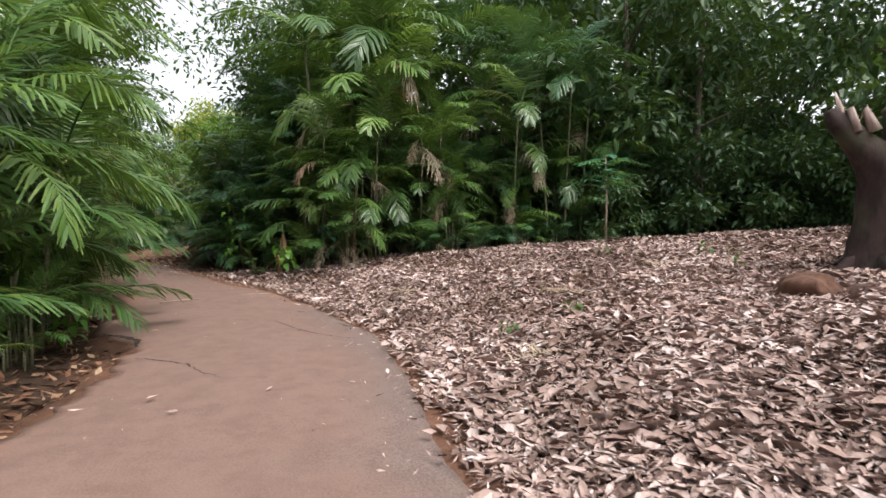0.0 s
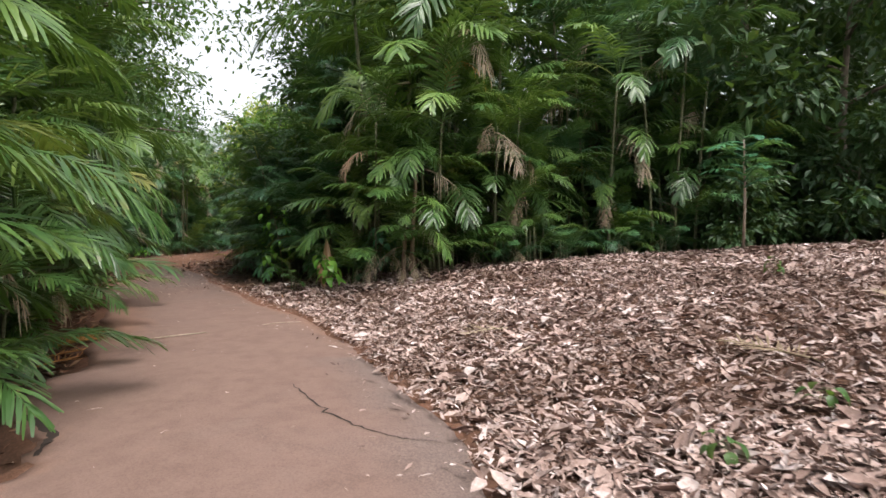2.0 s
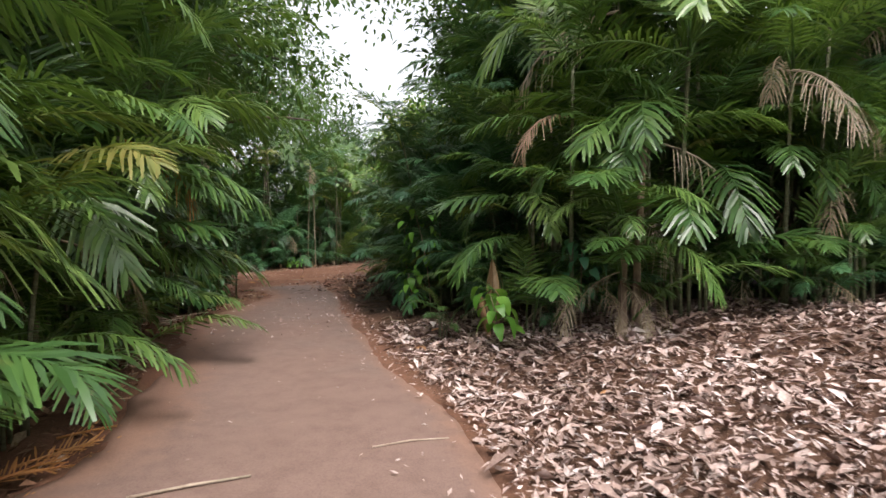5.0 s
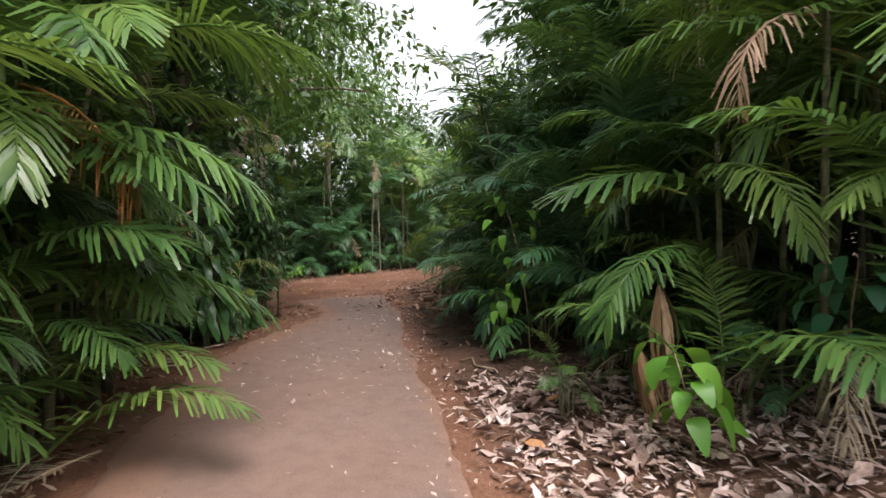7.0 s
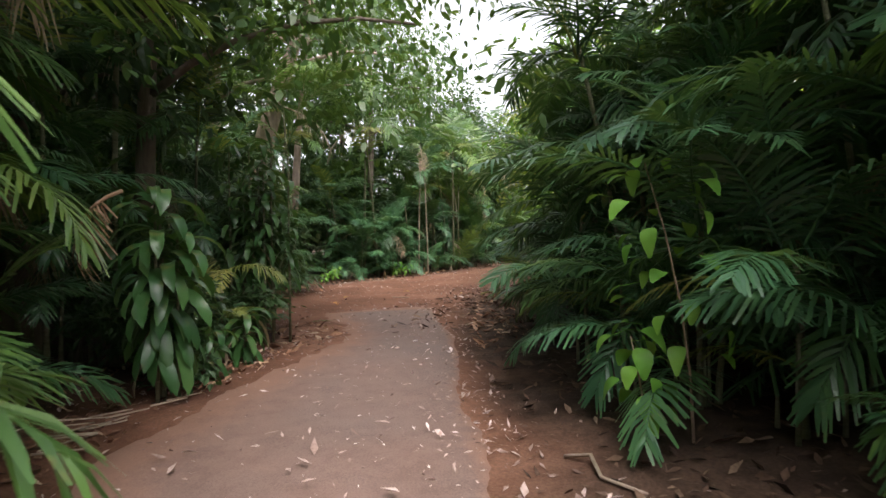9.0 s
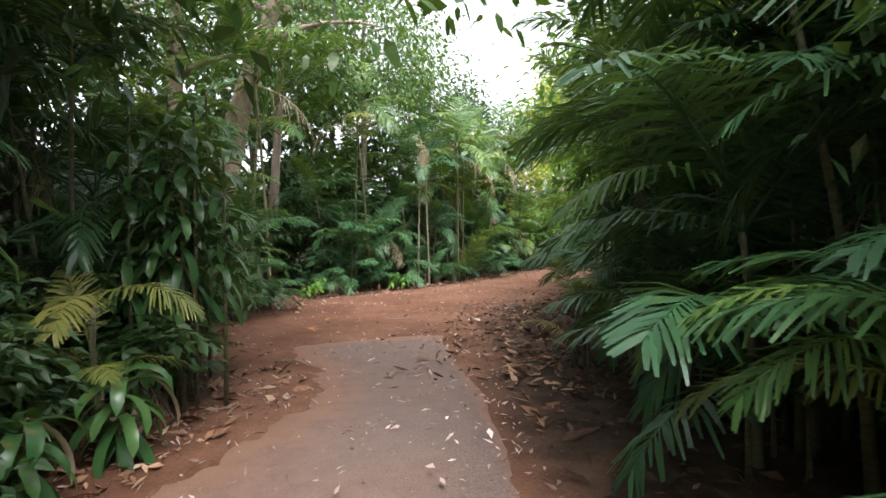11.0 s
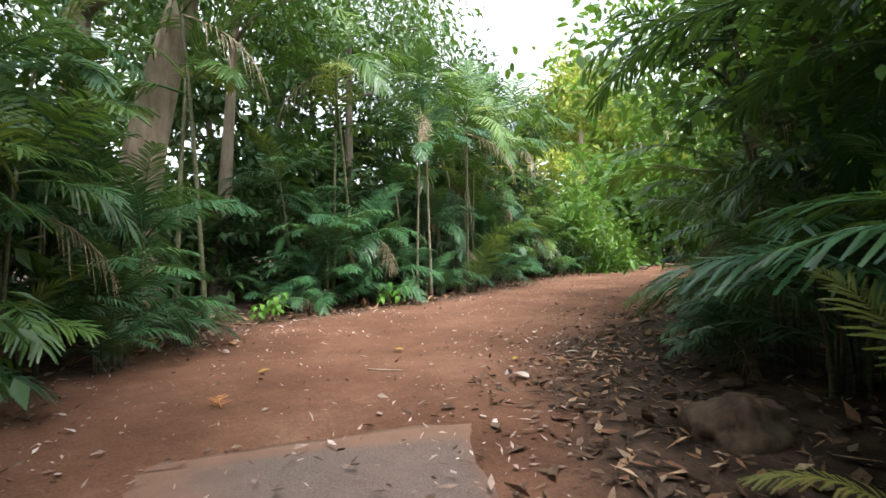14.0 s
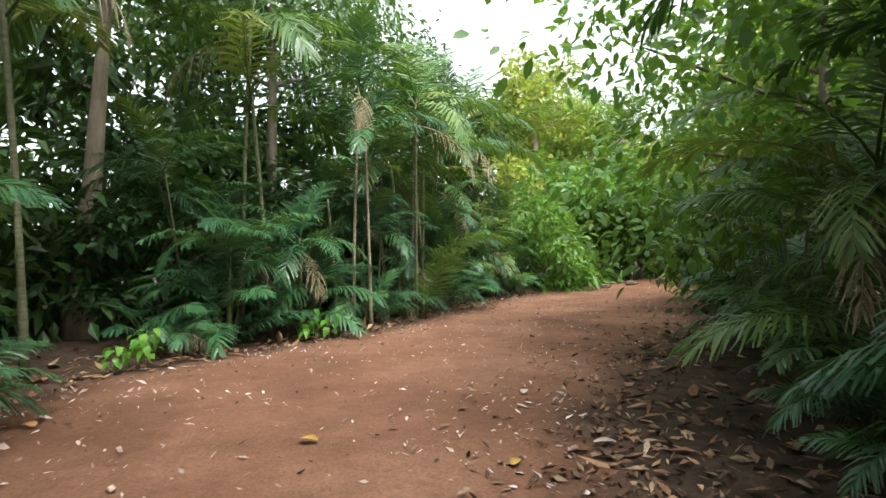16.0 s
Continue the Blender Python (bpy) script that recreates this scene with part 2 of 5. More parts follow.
def tube(points, radii, sides=7, bumpy=0.0, seed=0):
    """A tapered tube along points, closed at both ends."""
    rng = np.random.default_rng(seed)
    p = np.asarray(points, float)
    v, f = [], []
    for i in range(len(p)):
        d = p[min(i + 1, len(p) - 1)] - p[max(i - 1, 0)]
        d = d / (np.linalg.norm(d) + 1e-9)
        a = np.cross(d, (0.0, 1.0, 0.01) if abs(d[1]) < 0.9 else (1.0, 0, 0))
        a /= np.linalg.norm(a)
        c = np.cross(d, a)
        for k in range(sides):
            w = 2 * math.pi * k / sides
            r = radii[i] * (1 + bumpy * rng.uniform(-1, 1))
            v.append(p[i] + r * (math.cos(w) * a + math.sin(w) * c))
    for i in range(len(p) - 1):
        for k in range(sides):
            k2 = (k + 1) % sides
            f.append((i * sides + k, i * sides + k2, (i + 1) * sides + k2, (i + 1) * sides + k))
    f.append(tuple(range(sides))[::-1])
    f.append(tuple(range((len(p) - 1) * sides, len(p) * sides)))
    return v, f


def joined(*pieces):
    v, f = [], []
    for pv, pf in pieces:
        o = len(v)
        v += list(pv)
        f += [tuple(i + o for i in q) for q in pf]
    return v, f


def strip(points, wides, cross):
    """A ribbon: stations along points, half-widths, and the way across at each."""
    v, f = [], []
    for i, (p, w, c) in enumerate(zip(points, wides, cross)):
        v += [p - c * w, p + c * w]
        if i:
            f.append((2 * i - 2, 2 * i - 1, 2 * i + 1, 2 * i))
    return v, f


def frond_shape(seed, length, rise, arch, pairs=24, leaflet=0.5, width=0.028, droop=0.35, ragged=0.1, blunt=0.5):
    """A feather-leaved palm frond: rachis that rises at an angle and arches over, leaflets in two ranks."""
    rng = np.random.default_rng(seed)
    steps = 14
    pts, tang = [np.zeros(3)], []
    for i in range(steps):
        e = radians(rise - arch * (i / steps) ** 1.25)
        t = np.array((math.cos(e), 0.03 * math.sin(i * 0.7 + seed), math.sin(e)))
        tang.append(t / np.linalg.norm(t))
        pts.append(pts[-1] + tang[-1] * length / steps)
    tang.append(tang[-1])
    pieces = [tube(pts[::2], [0.016 * (1 - 0.85 * i / 7) + 0.002 for i in range(8)], 4)]
    for k in range(pairs):
        s = 0.16 + 0.84 * (k + 0.5) / pairs
        x = s * steps
        i = min(int(x), steps - 1)
        base = pts[i] + (pts[i + 1] - pts[i]) * (x - i)
        t = tang[i]
        grow = math.sin(math.pi * min(0.98, 0.16 + 0.78 * s)) ** 0.75
        for side in (-1, 1):
            if rng.random() < ragged * 0.4:
                continue
            y = np.array((0.0, side, 0.0))
            up = np.cross(t, np.array((0.0, 1.0, 0.0)))
            up = up if up[2] > 0 or abs(t[2]) > 0.99 else -up
            a = radians(76 - 46 * s + rng.uniform(-6, 6))
            d = t * math.cos(a) + y * math.sin(a) + up * rng.uniform(0.0, 0.3)
            d /= np.linalg.norm(d)
            ll = leaflet * grow * rng.uniform(0.85, 1.12) * (0.55 if rng.random() < ragged else 1.0)
            cr = np.cross(d, up)
            cr = cr / (np.linalg.norm(cr) + 1e-9) + 0.4 * up * rng.uniform(-1, 1)
            st = []
            dr = droop * rng.uniform(0.7, 1.35)
            for q in (0.0, 0.5, 1.0):
                st.append(base + d * ll * q * (1 - 0.18 * dr * q) - np.array((0, 0, 1.0)) * ll * dr * q * q)
            pieces.append(strip(st, [width * 0.45, width, width * (blunt * rng.uniform(0.7, 1.1))], [cr] * 3))
    return joined(*pieces)


def mesh_only(name, shape, mat):
    me = bpy.data.meshes.new(name)
    me.from_pydata([tuple(map(float, v)) for v in shape[0]], [], shape[1])
    me.materials.append(mat)
    me.polygons.foreach_set("use_smooth", [True] * len(me.polygons))
    return me


FRONDS = {}
for key, mat in (("green", PALM), ("dark", PALM_DARK), ("yellow", PALM_YELLOW)):
    FRONDS[key] = {
        "up": [mesh_only("frond", frond_shape(10 + i, 1.75, 78, 62, 34, 0.5, 0.0155, 0.2), mat) for i in range(3)],
        "mid": [mesh_only("frond", frond_shape(20 + i, 1.9, 50, 80, 36, 0.52, 0.0155, 0.34), mat) for i in range(4)],
        "low": [mesh_only("frond", frond_shape(30 + i, 1.7, 24, 72, 34, 0.48, 0.0155, 0.4), mat) for i in range(4)],
        "hang": [mesh_only("frond", frond_shape(40 + i, 1.6, 8, 84, 33, 0.45, 0.0155, 0.45), mat) for i in range(3)],
    }
DEAD_FRONDS = [mesh_only("dead_frond", frond_shape(50 + i, 1.5, -15, 66, 26, 0.42, 0.008, 1.0, 0.4, 0.5), m_) for i, m_ in enumerate((DEAD, DEAD, RUST, DEAD))]


def palm(stems, low, seed, leaf="green", dead=2, label="", stem_mat=STEM, stem_r=0.028, spread=1.0):
    """A clumping palm. stems: (x, y, height, lean, way); low: fronds that rise from the ground."""
    rng = np.random.default_rng(seed)
    top = tagged(new("palm"), label or "clumping palm with arching green feather fronds", "palm")
    sets = FRONDS[leaf]
    tips = []
    for x, y, h, lean, way in stems:
        pts = []
        for i in range(8):
            q = i / 7
            o = lean * h * q ** 1.5
            pts.append((x + o * math.cos(way), y + o * math.sin(way), -0.08 + (h + 0.08) * q))
        rad = [stem_r * (1.5 - 0.5 * min(1, 4 * i / 7)) * (1 - 0.25 * i / 7) for i in range(8)]
        v, f = tube(pts, rad, 8, 0.05, seed)
        link_mesh("stem", v, f, stem_mat, top)
        tips.append(pts[-1])
        n_f = int(rng.integers(6, 9))
        a0 = rng.uniform(0, 6.3)
        for k in range(n_f):
            kind = ("up", "mid", "low", "mid", "hang")[k % 5] if k else "up"
            use = sets if rng.random() > 0.03 else FRONDS["yellow"]
            me = use[kind][int(rng.integers(len(use[kind])))]
            az = a0 + k * 2.4 + rng.uniform(-0.3, 0.3)
            s = rng.uniform(0.8, 1.12) * spread
            dz = -0.3 * (k / n_f)
            share("frond", me, top, Matrix.Translation((pts[-1][0], pts[-1][1], pts[-1][2] + dz)) @ Matrix.Rotation(az, 4, "Z") @ Matrix.Rotation(rng.uniform(-0.15, 0.15), 4, "Y") @ Matrix.Rotation(rng.uniform(-0.3, 0.3), 4, "X") @ Matrix.Scale(s, 4))
    for k in range(low):
        kind = ("mid", "up", "mid", "low")[k % 4]
        use = sets if rng.random() > 0.03 else FRONDS["yellow"]
        me = use[kind][int(rng.integers(len(use[kind])))]
        az = k * 2.4 + rng.uniform(-0.4, 0.4)
        r = rng.uniform(0.02, 0.3)
        s = rng.uniform(0.7, 1.1) * spread
        z = rng.uniform(0.0, 0.9) if kind != "low" else rng.uniform(0.3, 1.1)
        if z > 0.1:
            # a short leaf sheath carries the frond down to the ground
            link = tube([(r * math.cos(az), r * math.sin(az), -0.05), (r * math.cos(az), r * math.sin(az), z + 0.02)], [0.022, 0.013], 5)
            link_mesh("leaf_sheath", *link, stem_mat, top)
        share("frond", me, top, Matrix.Translation((r * math.cos(az), r * math.sin(az), z)) @ Matrix.Rotation(az, 4, "Z") @ Matrix.Rotation(rng.uniform(-0.3, 0.3), 4, "X") @ Matrix.Scale(s, 4))
    for k in range(dead):
        me = DEAD_FRONDS[int(rng.integers(len(DEAD_FRONDS)))]
        p = tips[k % len(tips)] if tips else (0, 0, 0.9)
        az = rng.uniform(0, 6.3)
        share("dead_frond", me, top, Matrix.Translation((p[0], p[1], p[2] - 0.25 - 0.2 * k)) @ Matrix.Rotation(az, 4, "Z") @ Matrix.Scale(rng.uniform(0.7, 1.0), 4), "dry brown hanging frond")
    return top


def leaf_cloud(centres, per, spread, size, seed, hang=0.3, aspect=0.42, flat=0.6, oval=False):
    """Many folded leaves round twig centres: arrays of vertices and faces."""
    rng = np.random.default_rng(seed)
    c = np.repeat(np.asarray(centres, float), per, axis=0)
    n = len(c)
    off = rng.normal(0, 1, (n, 3)) * np.array((spread, spread, spread * flat))
    p = c + off
    d = off / (np.linalg.norm(off, axis=1, keepdims=True) + 1e-6) + rng.normal(0, 0.55, (n, 3))
    d[:, 2] -= hang
    d /= np.linalg.norm(d, axis=1, keepdims=True)
    nr = rng.normal(0, 0.5, (n, 3)) + np.array((0, 0, 1.0))
    w = np.cross(d, nr)
    w /= np.linalg.norm(w, axis=1, keepdims=True) + 1e-6
    u = np.cross(w, d)
    s = size * rng.uniform(0.6, 1.3, (n, 1))
    a = p
    m1 = p + d * s * 0.45 + w * s * aspect * 0.5 + u * s * 0.06
    m2 = p + d * s * 0.45 - w * s * aspect * 0.5 + u * s * 0.06
    e = p + d * s - np.array((0, 0, 1.0)) * s * 0.12
    if oval:
        q1, q2 = (p + d * s * 0.75 + sg * w * s * aspect * 0.4 + u * s * 0.03 - np.array((0, 0, 1.0)) * s * 0.06 for sg in (1, -1))
        m1, m2 = (p + d * s * 0.32 + sg * w * s * aspect * 0.5 + u * s * 0.06 for sg in (1, -1))
        v = np.stack([a, m1, q1, e, q2, m2], 1).reshape(-1, 3)
        i = np.arange(n)[:, None] * 6
        return v, np.concatenate([i + np.array([t]) for t in ((0, 1, 5), (1, 2, 5), (2, 4, 5), (2, 3, 4))], 0)
    v = np.stack([a, m1, e, m2], 1).reshape(-1, 3)
    i = np.arange(n)[:, None] * 4
    f = np.concatenate([i + np.array([[0, 1, 2]]), i + np.array([[0, 2, 3]])], 0)
    return v, f


def tree(seed, height, crown_r, crown_low, leaves, leaf_size, mat, bark=BARK, trunk_r=0.14, label="", lean=0.04, droopy=0.3, name="tree", limbs=7, per=28, spread=0.34, way=None, aspect=0.46, oval=False):
    """A broad-leaved tree: tapered trunk, limbs that fork, a crown of many small leaves in uneven clumps."""
    rng = np.random.default_rng(seed)
    top = tagged(new(name), label, "tree")
    way = rng.uniform(0, 6.3) if way is None else way
    pts = [np.array((lean * height * q ** 1.4 * math.cos(way) + 0.12 * math.sin(q * 5 + seed), lean * height * q ** 1.4 * math.sin(way) + 0.1 * math.cos(q * 4) - 0.1, -0.15 + height * 0.86 * q)) for q in np.linspace(0, 1, 12)]
    rad = [trunk_r * ((1.55 if i == 0 else 1.12 if i == 1 else 1.0) * (1 - 0.86 * i / 11)) for i in range(12)]
    link_mesh("trunk", *tube(pts, rad, 10, 0.07, seed), bark, top)
    centres = []
    for k in range(limbs):
        q = crown_low / height + (0.84 - crown_low / height) * (k + 0.3) / limbs
        i = min(10, int(q / 0.86 * 11))
        start = pts[i]
        az = k * 2.4 + rng.uniform(-0.4, 0.4)
        reach = crown_r * rng.uniform(0.7, 1.1) * (1 - 0.45 * max(0, q - 0.5) * 2)
        lp = []
        for s in np.linspace(0, 1, 6):
            lp.append(start + np.array((math.cos(az + 0.3 * s) * reach * s, math.sin(az + 0.3 * s) * reach * s, reach * (0.55 * s - 0.35 * droopy * 2 * s * s))))
        link_mesh("limb", *tube(lp, [rad[i] * 0.5 * (1 - 0.85 * s) + 0.008 for s in np.linspace(0, 1, 6)], 6, 0.06, seed + k), bark, top)
        for s in range(int(leaves / per / limbs)):
            t = 0.25 + 0.8 * math.sqrt(rng.random())
            j = min(4, int(t * 5))
            b0 = lp[j] + (lp[j + 1] - lp[j]) * (t * 5 - j)
            centres.append(b0 + rng.normal(0, 1, 3) * np.array((0.24, 0.24, 0.22)) * crown_r * (0.45 + 0.4 * t))
    centres = [c for c in centres if c[2] > crown_low * 0.55]
    v, f = leaf_cloud(centres, per, spread, leaf_size, seed, droopy, aspect, 0.6, oval)
    link_mesh("crown", v, f.tolist(), mat, top, False)
    return top


# ---- the lie of the land ----
RIGHT_EDGE = [(1.0, -9), (0.55, 0), (0.18, 2.7), (-0.25, 4.6), (-0.7, 6.7), (-1.6, 8.3), (-2.35, 9.8), (-3.7, 12.0), (-4.9, 13.3), (-6.0, 14.8), (-7.0, 16.1), (-7.9, 17.3), (-8.9, 18.8), (-10.2, 20.6), (-11.4, 22.0), (-12.25, 23.2)]
LEFT_EDGE = [(-2.0, -9), (-2.45, 0), (-2.6, 2.6), (-2.85, 4.3), (-3.1, 5.4), (-3.45, 6.35), (-4.25, 6.95), (-4.85, 8.5), (-6.1, 10.6), (-7.6, 12.5), (-9.1, 14.0), (-10.0, 15.4), (-10.55, 16.7), (-11.0, 17.9), (-11.4, 19.2), (-12.2, 20.1), (-13.4, 20.8), (-13.85, 21.1)]
WORN = [(-2.6, -9), (-2.6, 2.6), (-3.1, 4.3), (-3.8, 6.4), (-5.3, 8.6), (-7.2, 10.5), (-9.0, 12.3), (-10.8, 14.3), (-11.7, 16.4), (-12.0, 18.7), (-14.2, 19.7), (-15.8, 20.5), (-16.9, 22.1), (-17.8, 24.0), (-18.7, 25.7), (-18.5, 28.0), (-18.1, 31.5), (-18.2, 35.5), (-18.6, 42.0), (-18.4, 49.0), (-12.0, 49.0), (-12.2, 36.0), (-13.0, 30.0), (-12.8, 26.4), (-11.9, 24.2), (-10.7, 21.8), (-9.0, 19.2), (-6.7, 16.2), (-4.6, 13.5), (-2.0, 9.8), (-0.5, 6.7), (0.4, 2.7), (0.8, 0), (1.2, -9)]


def line_distance(poly, p):
    """Distance of points to a polyline, and whether they lie to its right."""
    best = np.full(len(p), 1e9)
    right = np.zeros(len(p), bool)
    for a, b in zip(poly[:-1], poly[1:]):
        a, b = np.array(a, float), np.array(b, float)
        d = b - a
        t = np.clip(((p - a) @ d) / (d @ d), 0, 1)
        q = p - (a + t[:, None] * d)
        r = np.hypot(q[:, 0], q[:, 1])
        near = r < best
        best = np.where(near, r, best)
        right = np.where(near, d[0] * q[:, 1] - d[1] * q[:, 0] < 0, right)
    return best, right


def inside(poly, p):
    x, y = p[:, 0], p[:, 1]
    odd = np.zeros(len(p), bool)
    for (x0, y0), (x1, y1) in zip(poly, poly[1:] + poly[:1]):
        cut = ((y0 > y) != (y1 > y)) & (x < (x1 - x0) * (y - y0) / ((y1 - y0) if y1 != y0 else 1e-9) + x0)
        odd ^= cut
    return odd


def wavy(p, s, seed):
    x, y = p[:, 0] * s + seed, p[:, 1] * s - seed
    return (np.sin(x * 1.3 + 1.7 * np.sin(y * 0.7)) + np.sin(y * 1.7 + 1.1 * np.sin(x * 0.9 + 2)) + 0.6 * np.sin(2.9 * x + 2.3 * y)) / 2.6


def smooth(a, b, x):
    t = np.clip((x - a) / (b - a), 0, 1)
    return t * t * (3 - 2 * t)


def right_side(p):
    """Signed distance to the right of the path."""
    d, right = line_distance(RIGHT_EDGE, p)
    return np.where(right, d, -d)


def ground(p):
    """Height of the ground at points (n, 2)."""
    p = np.atleast_2d(np.asarray(p, float))
    dr, is_r = line_distance(RIGHT_EDGE + [(-12.0, 30.0), (-12.0, 60.0)], p)
    dl, is_rl = line_distance(LEFT_EDGE + [(-19.3, 27.0), (-19.1, 60.0)], p)
    slope = 0.155 - 0.1 * smooth(13.5, 20, p[:, 1])
    up = slope * 9 * (1 - np.exp(-dr / 9.0)) * smooth(0, 1.2, dr) * (0.6 + 0.4 * smooth(1.0, 4.0, dr)) * 1.22
    z = 0.1 + np.where(is_r, np.minimum(up, 1.5), 0.0)
    left = ~is_rl
    early = 1 - smooth(10.0, 13.0, p[:, 1])
    z += np.where(left, early * (-0.12 * smooth(0.02, 0.2, dl)) + 0.035 * np.minimum(dl, 8.0) * smooth(0.3, 2.0, dl), 0.0)
    loose = np.where(is_r, smooth(0.1, 1.0, dr), np.where(left, smooth(0.1, 1.0, dl), 0.0))
    z += (0.035 * wavy(p, 1.9, 3.0) + 0.02 * wavy(p, 5.1, 8.0)) * (0.25 + 0.75 * loose) * smooth(0.0, 0.4, np.minimum(dr, dl) + np.where(is_r | left, 0, -1) * 5)
    # a low bank closes the far end of the track
    z += 0.45 * smooth(44.0, 49.0, p[:, 1]) * smooth(-18.0, -14.0, p[:, 0])
    return z


def gz(x, y):
    return float(ground([(x, y)])[0])


def axis(lo, hi, step, far):
    mid = list(np.arange(lo, hi + step / 2, step))
    out, s, a = [], step, lo
    while a > -far:
        s *= 1.35
        a -= s
        out.append(a)
    res, s, a = out[::-1] + mid, step, mid[-1]
    while a < far:
        s *= 1.35
        a += s
        res.append(a)
    return np.array(res)


gx, gy = axis(-21, 7, 0.21, 900), axis(-2, 40, 0.21, 900)
X, Y = np.meshgrid(gx, gy)
P = np.stack([X.ravel(), Y.ravel()], 1)
Z = ground(P)
nx = len(gx)
ii = (np.arange(len(gy) - 1)[:, None] * nx + np.arange(nx - 1)[None, :]).ravel()
faces = np.stack([ii, ii + 1, ii + nx + 1, ii + nx], 1)
soil = tagged(link_mesh("ground", np.column_stack([P, Z]), faces.tolist(), EARTH), "bare red-brown earth with dark humus under the plants", "ground", kind="structure")
dist = line_distance(WORN + WORN[:1], P)[0] * np.where(inside(WORN, P), 1, -1)
worn = np.clip(smooth(-0.45, 0.5, dist + 0.3 * wavy(P, 2.3, 1.0)), 0, 1)
# paler loose earth under the leaf slope, toned so leaf gaps read as shadow
worn = np.maximum(worn, 0.4 * smooth(-2.0, 0.0, right_side(P)) * (1 - smooth(15.0, 17.0, P[:, 1])) * (1 - smooth(8.0, 11.0, P[:, 0])))
soil.data.attributes.new("worn", "FLOAT", "POINT").data.foreach_set("value", worn.astype(np.float32))


def resample(poly, n):
    q = np.array(poly, float)
    s = np.concatenate([[0], np.cumsum(np.hypot(*np.diff(q, axis=0).T))])
    # a light smoothing keeps the bend round
    t = np.linspace(0, len(poly) - 1, n)
    xy = np.stack([np.interp(t, range(len(q)), q[:, k]) for k in (0, 1)], 1)
    for _ in range(6):
        xy[1:-1] = (xy[:-2] + 2 * xy[1:-1] + xy[2:]) / 4
    return xy


NL, NW = 260, 26
ra, la = resample(RIGHT_EDGE, NL), resample(LEFT_EDGE, NL)
rng = np.random.default_rng(5)


def rough_line(n, amp, seed):
    g = np.random.default_rng(seed).normal(0, 1, n)
    k = np.ones(5) / 5
    return np.convolve(g, k, "same") * amp + np.convolve(g[::-1], np.ones(17) / 17, "same") * amp * 2.2


ra = ra + np.stack([rough_line(NL, 0.05, 1), np.zeros(NL)], 1)
la = la + np.stack([rough_line(NL, 0.13, 2), np.zeros(NL)], 1)
pv, dustv, soilv = [], [], []
for i in range(NL):
    for j in range(NW):
        w = j / (NW - 1)
        x, y = la[i] + (ra[i] - la[i]) * w
        if i == NL - 1:
            x, y = x + 0.06 * math.sin(j * 0.55), y + 0.08 * math.sin(j * 0.45 + 1) + 0.03 * math.sin(j * 1.3)
        drop = 0.03 * (max(0, 1 - w * 14) + max(0, 1 - (1 - w) * 14))
        pv.append((x, y, 0.1 + (0.022 if y < 10 else 0.022 - 0.014 * min(1, (y - 10) / 4)) + 0.012 * math.sin(math.pi * w) - drop * (0.5 if y < 10 else 0.75) + 0.006 * math.sin(x * 2.1 + 3 * math.sin(y))))
        edge_r = smooth(0.72, 1.0, np.array(w)) * (0.8 if y < 9 else 0.1)
        late = float(smooth(12.0, 21.0, np.array(y)))
        soilv.append(float(smooth(7.5, 12.0, np.array(y))) * (float(smooth(0.34, 0.0, np.array(w))) + 0.75 * float(smooth(0.86, 1.0, np.array(w)))) + 0.35 * float(smooth(0.14, 0.0, np.array(w))) + float(smooth(NL - 9, NL - 1, np.array(i))))
        dustv.append(1.1 - edge_r - 0.75 * late * (1 - float(smooth(0.45, 0.1, np.array(w)))) * float(smooth(0.1, 0.4, np.array(w))))
nv = len(pv)
pf = [(i * NW + j, i * NW + j + 1, (i + 1) * NW + j + 1, (i + 1) * NW + j) for i in range(NL - 1) for j in range(NW - 1)]
rim = [i * NW for i in range(NL)] + [(NL - 1) * NW + j for j in range(1, NW)] + [i * NW + NW - 1 for i in range(NL - 2, -1, -1)]
for k, r in enumerate(rim):
    x, y, z = pv[r]
    pv.append((x, y, z - 0.16))
    dustv.append(0.2)
    soilv.append(0.5)
    if k:
        pf.append((nv + k - 1, rim[k - 1], r, nv + k))
path = tagged(link_mesh("road", pv, pf, ASPHALT), "worn narrow asphalt path under a film of red dust", "path", kind="structure")
path.data.attributes.new("dust", "FLOAT", "POINT").data.foreach_set("value", np.array(dustv, np.float32))
path.data.attributes.new("soil", "FLOAT", "POINT").data.foreach_set("value", np.array(soilv, np.float32))


road_tree = BVHTree.FromPolygons([v.co.copy() for v in path.data.vertices], [tuple(q.vertices) for q in path.data.polygons])


def top_z(x, y):
    """Height of whatever lies on top there: the asphalt or the ground."""
    hit = road_tree.ray_cast(Vector((x, y, 2.0)), Vector((0, 0, -1)))[0]
    return max(hit.z, gz(x, y)) if hit else gz(x, y)


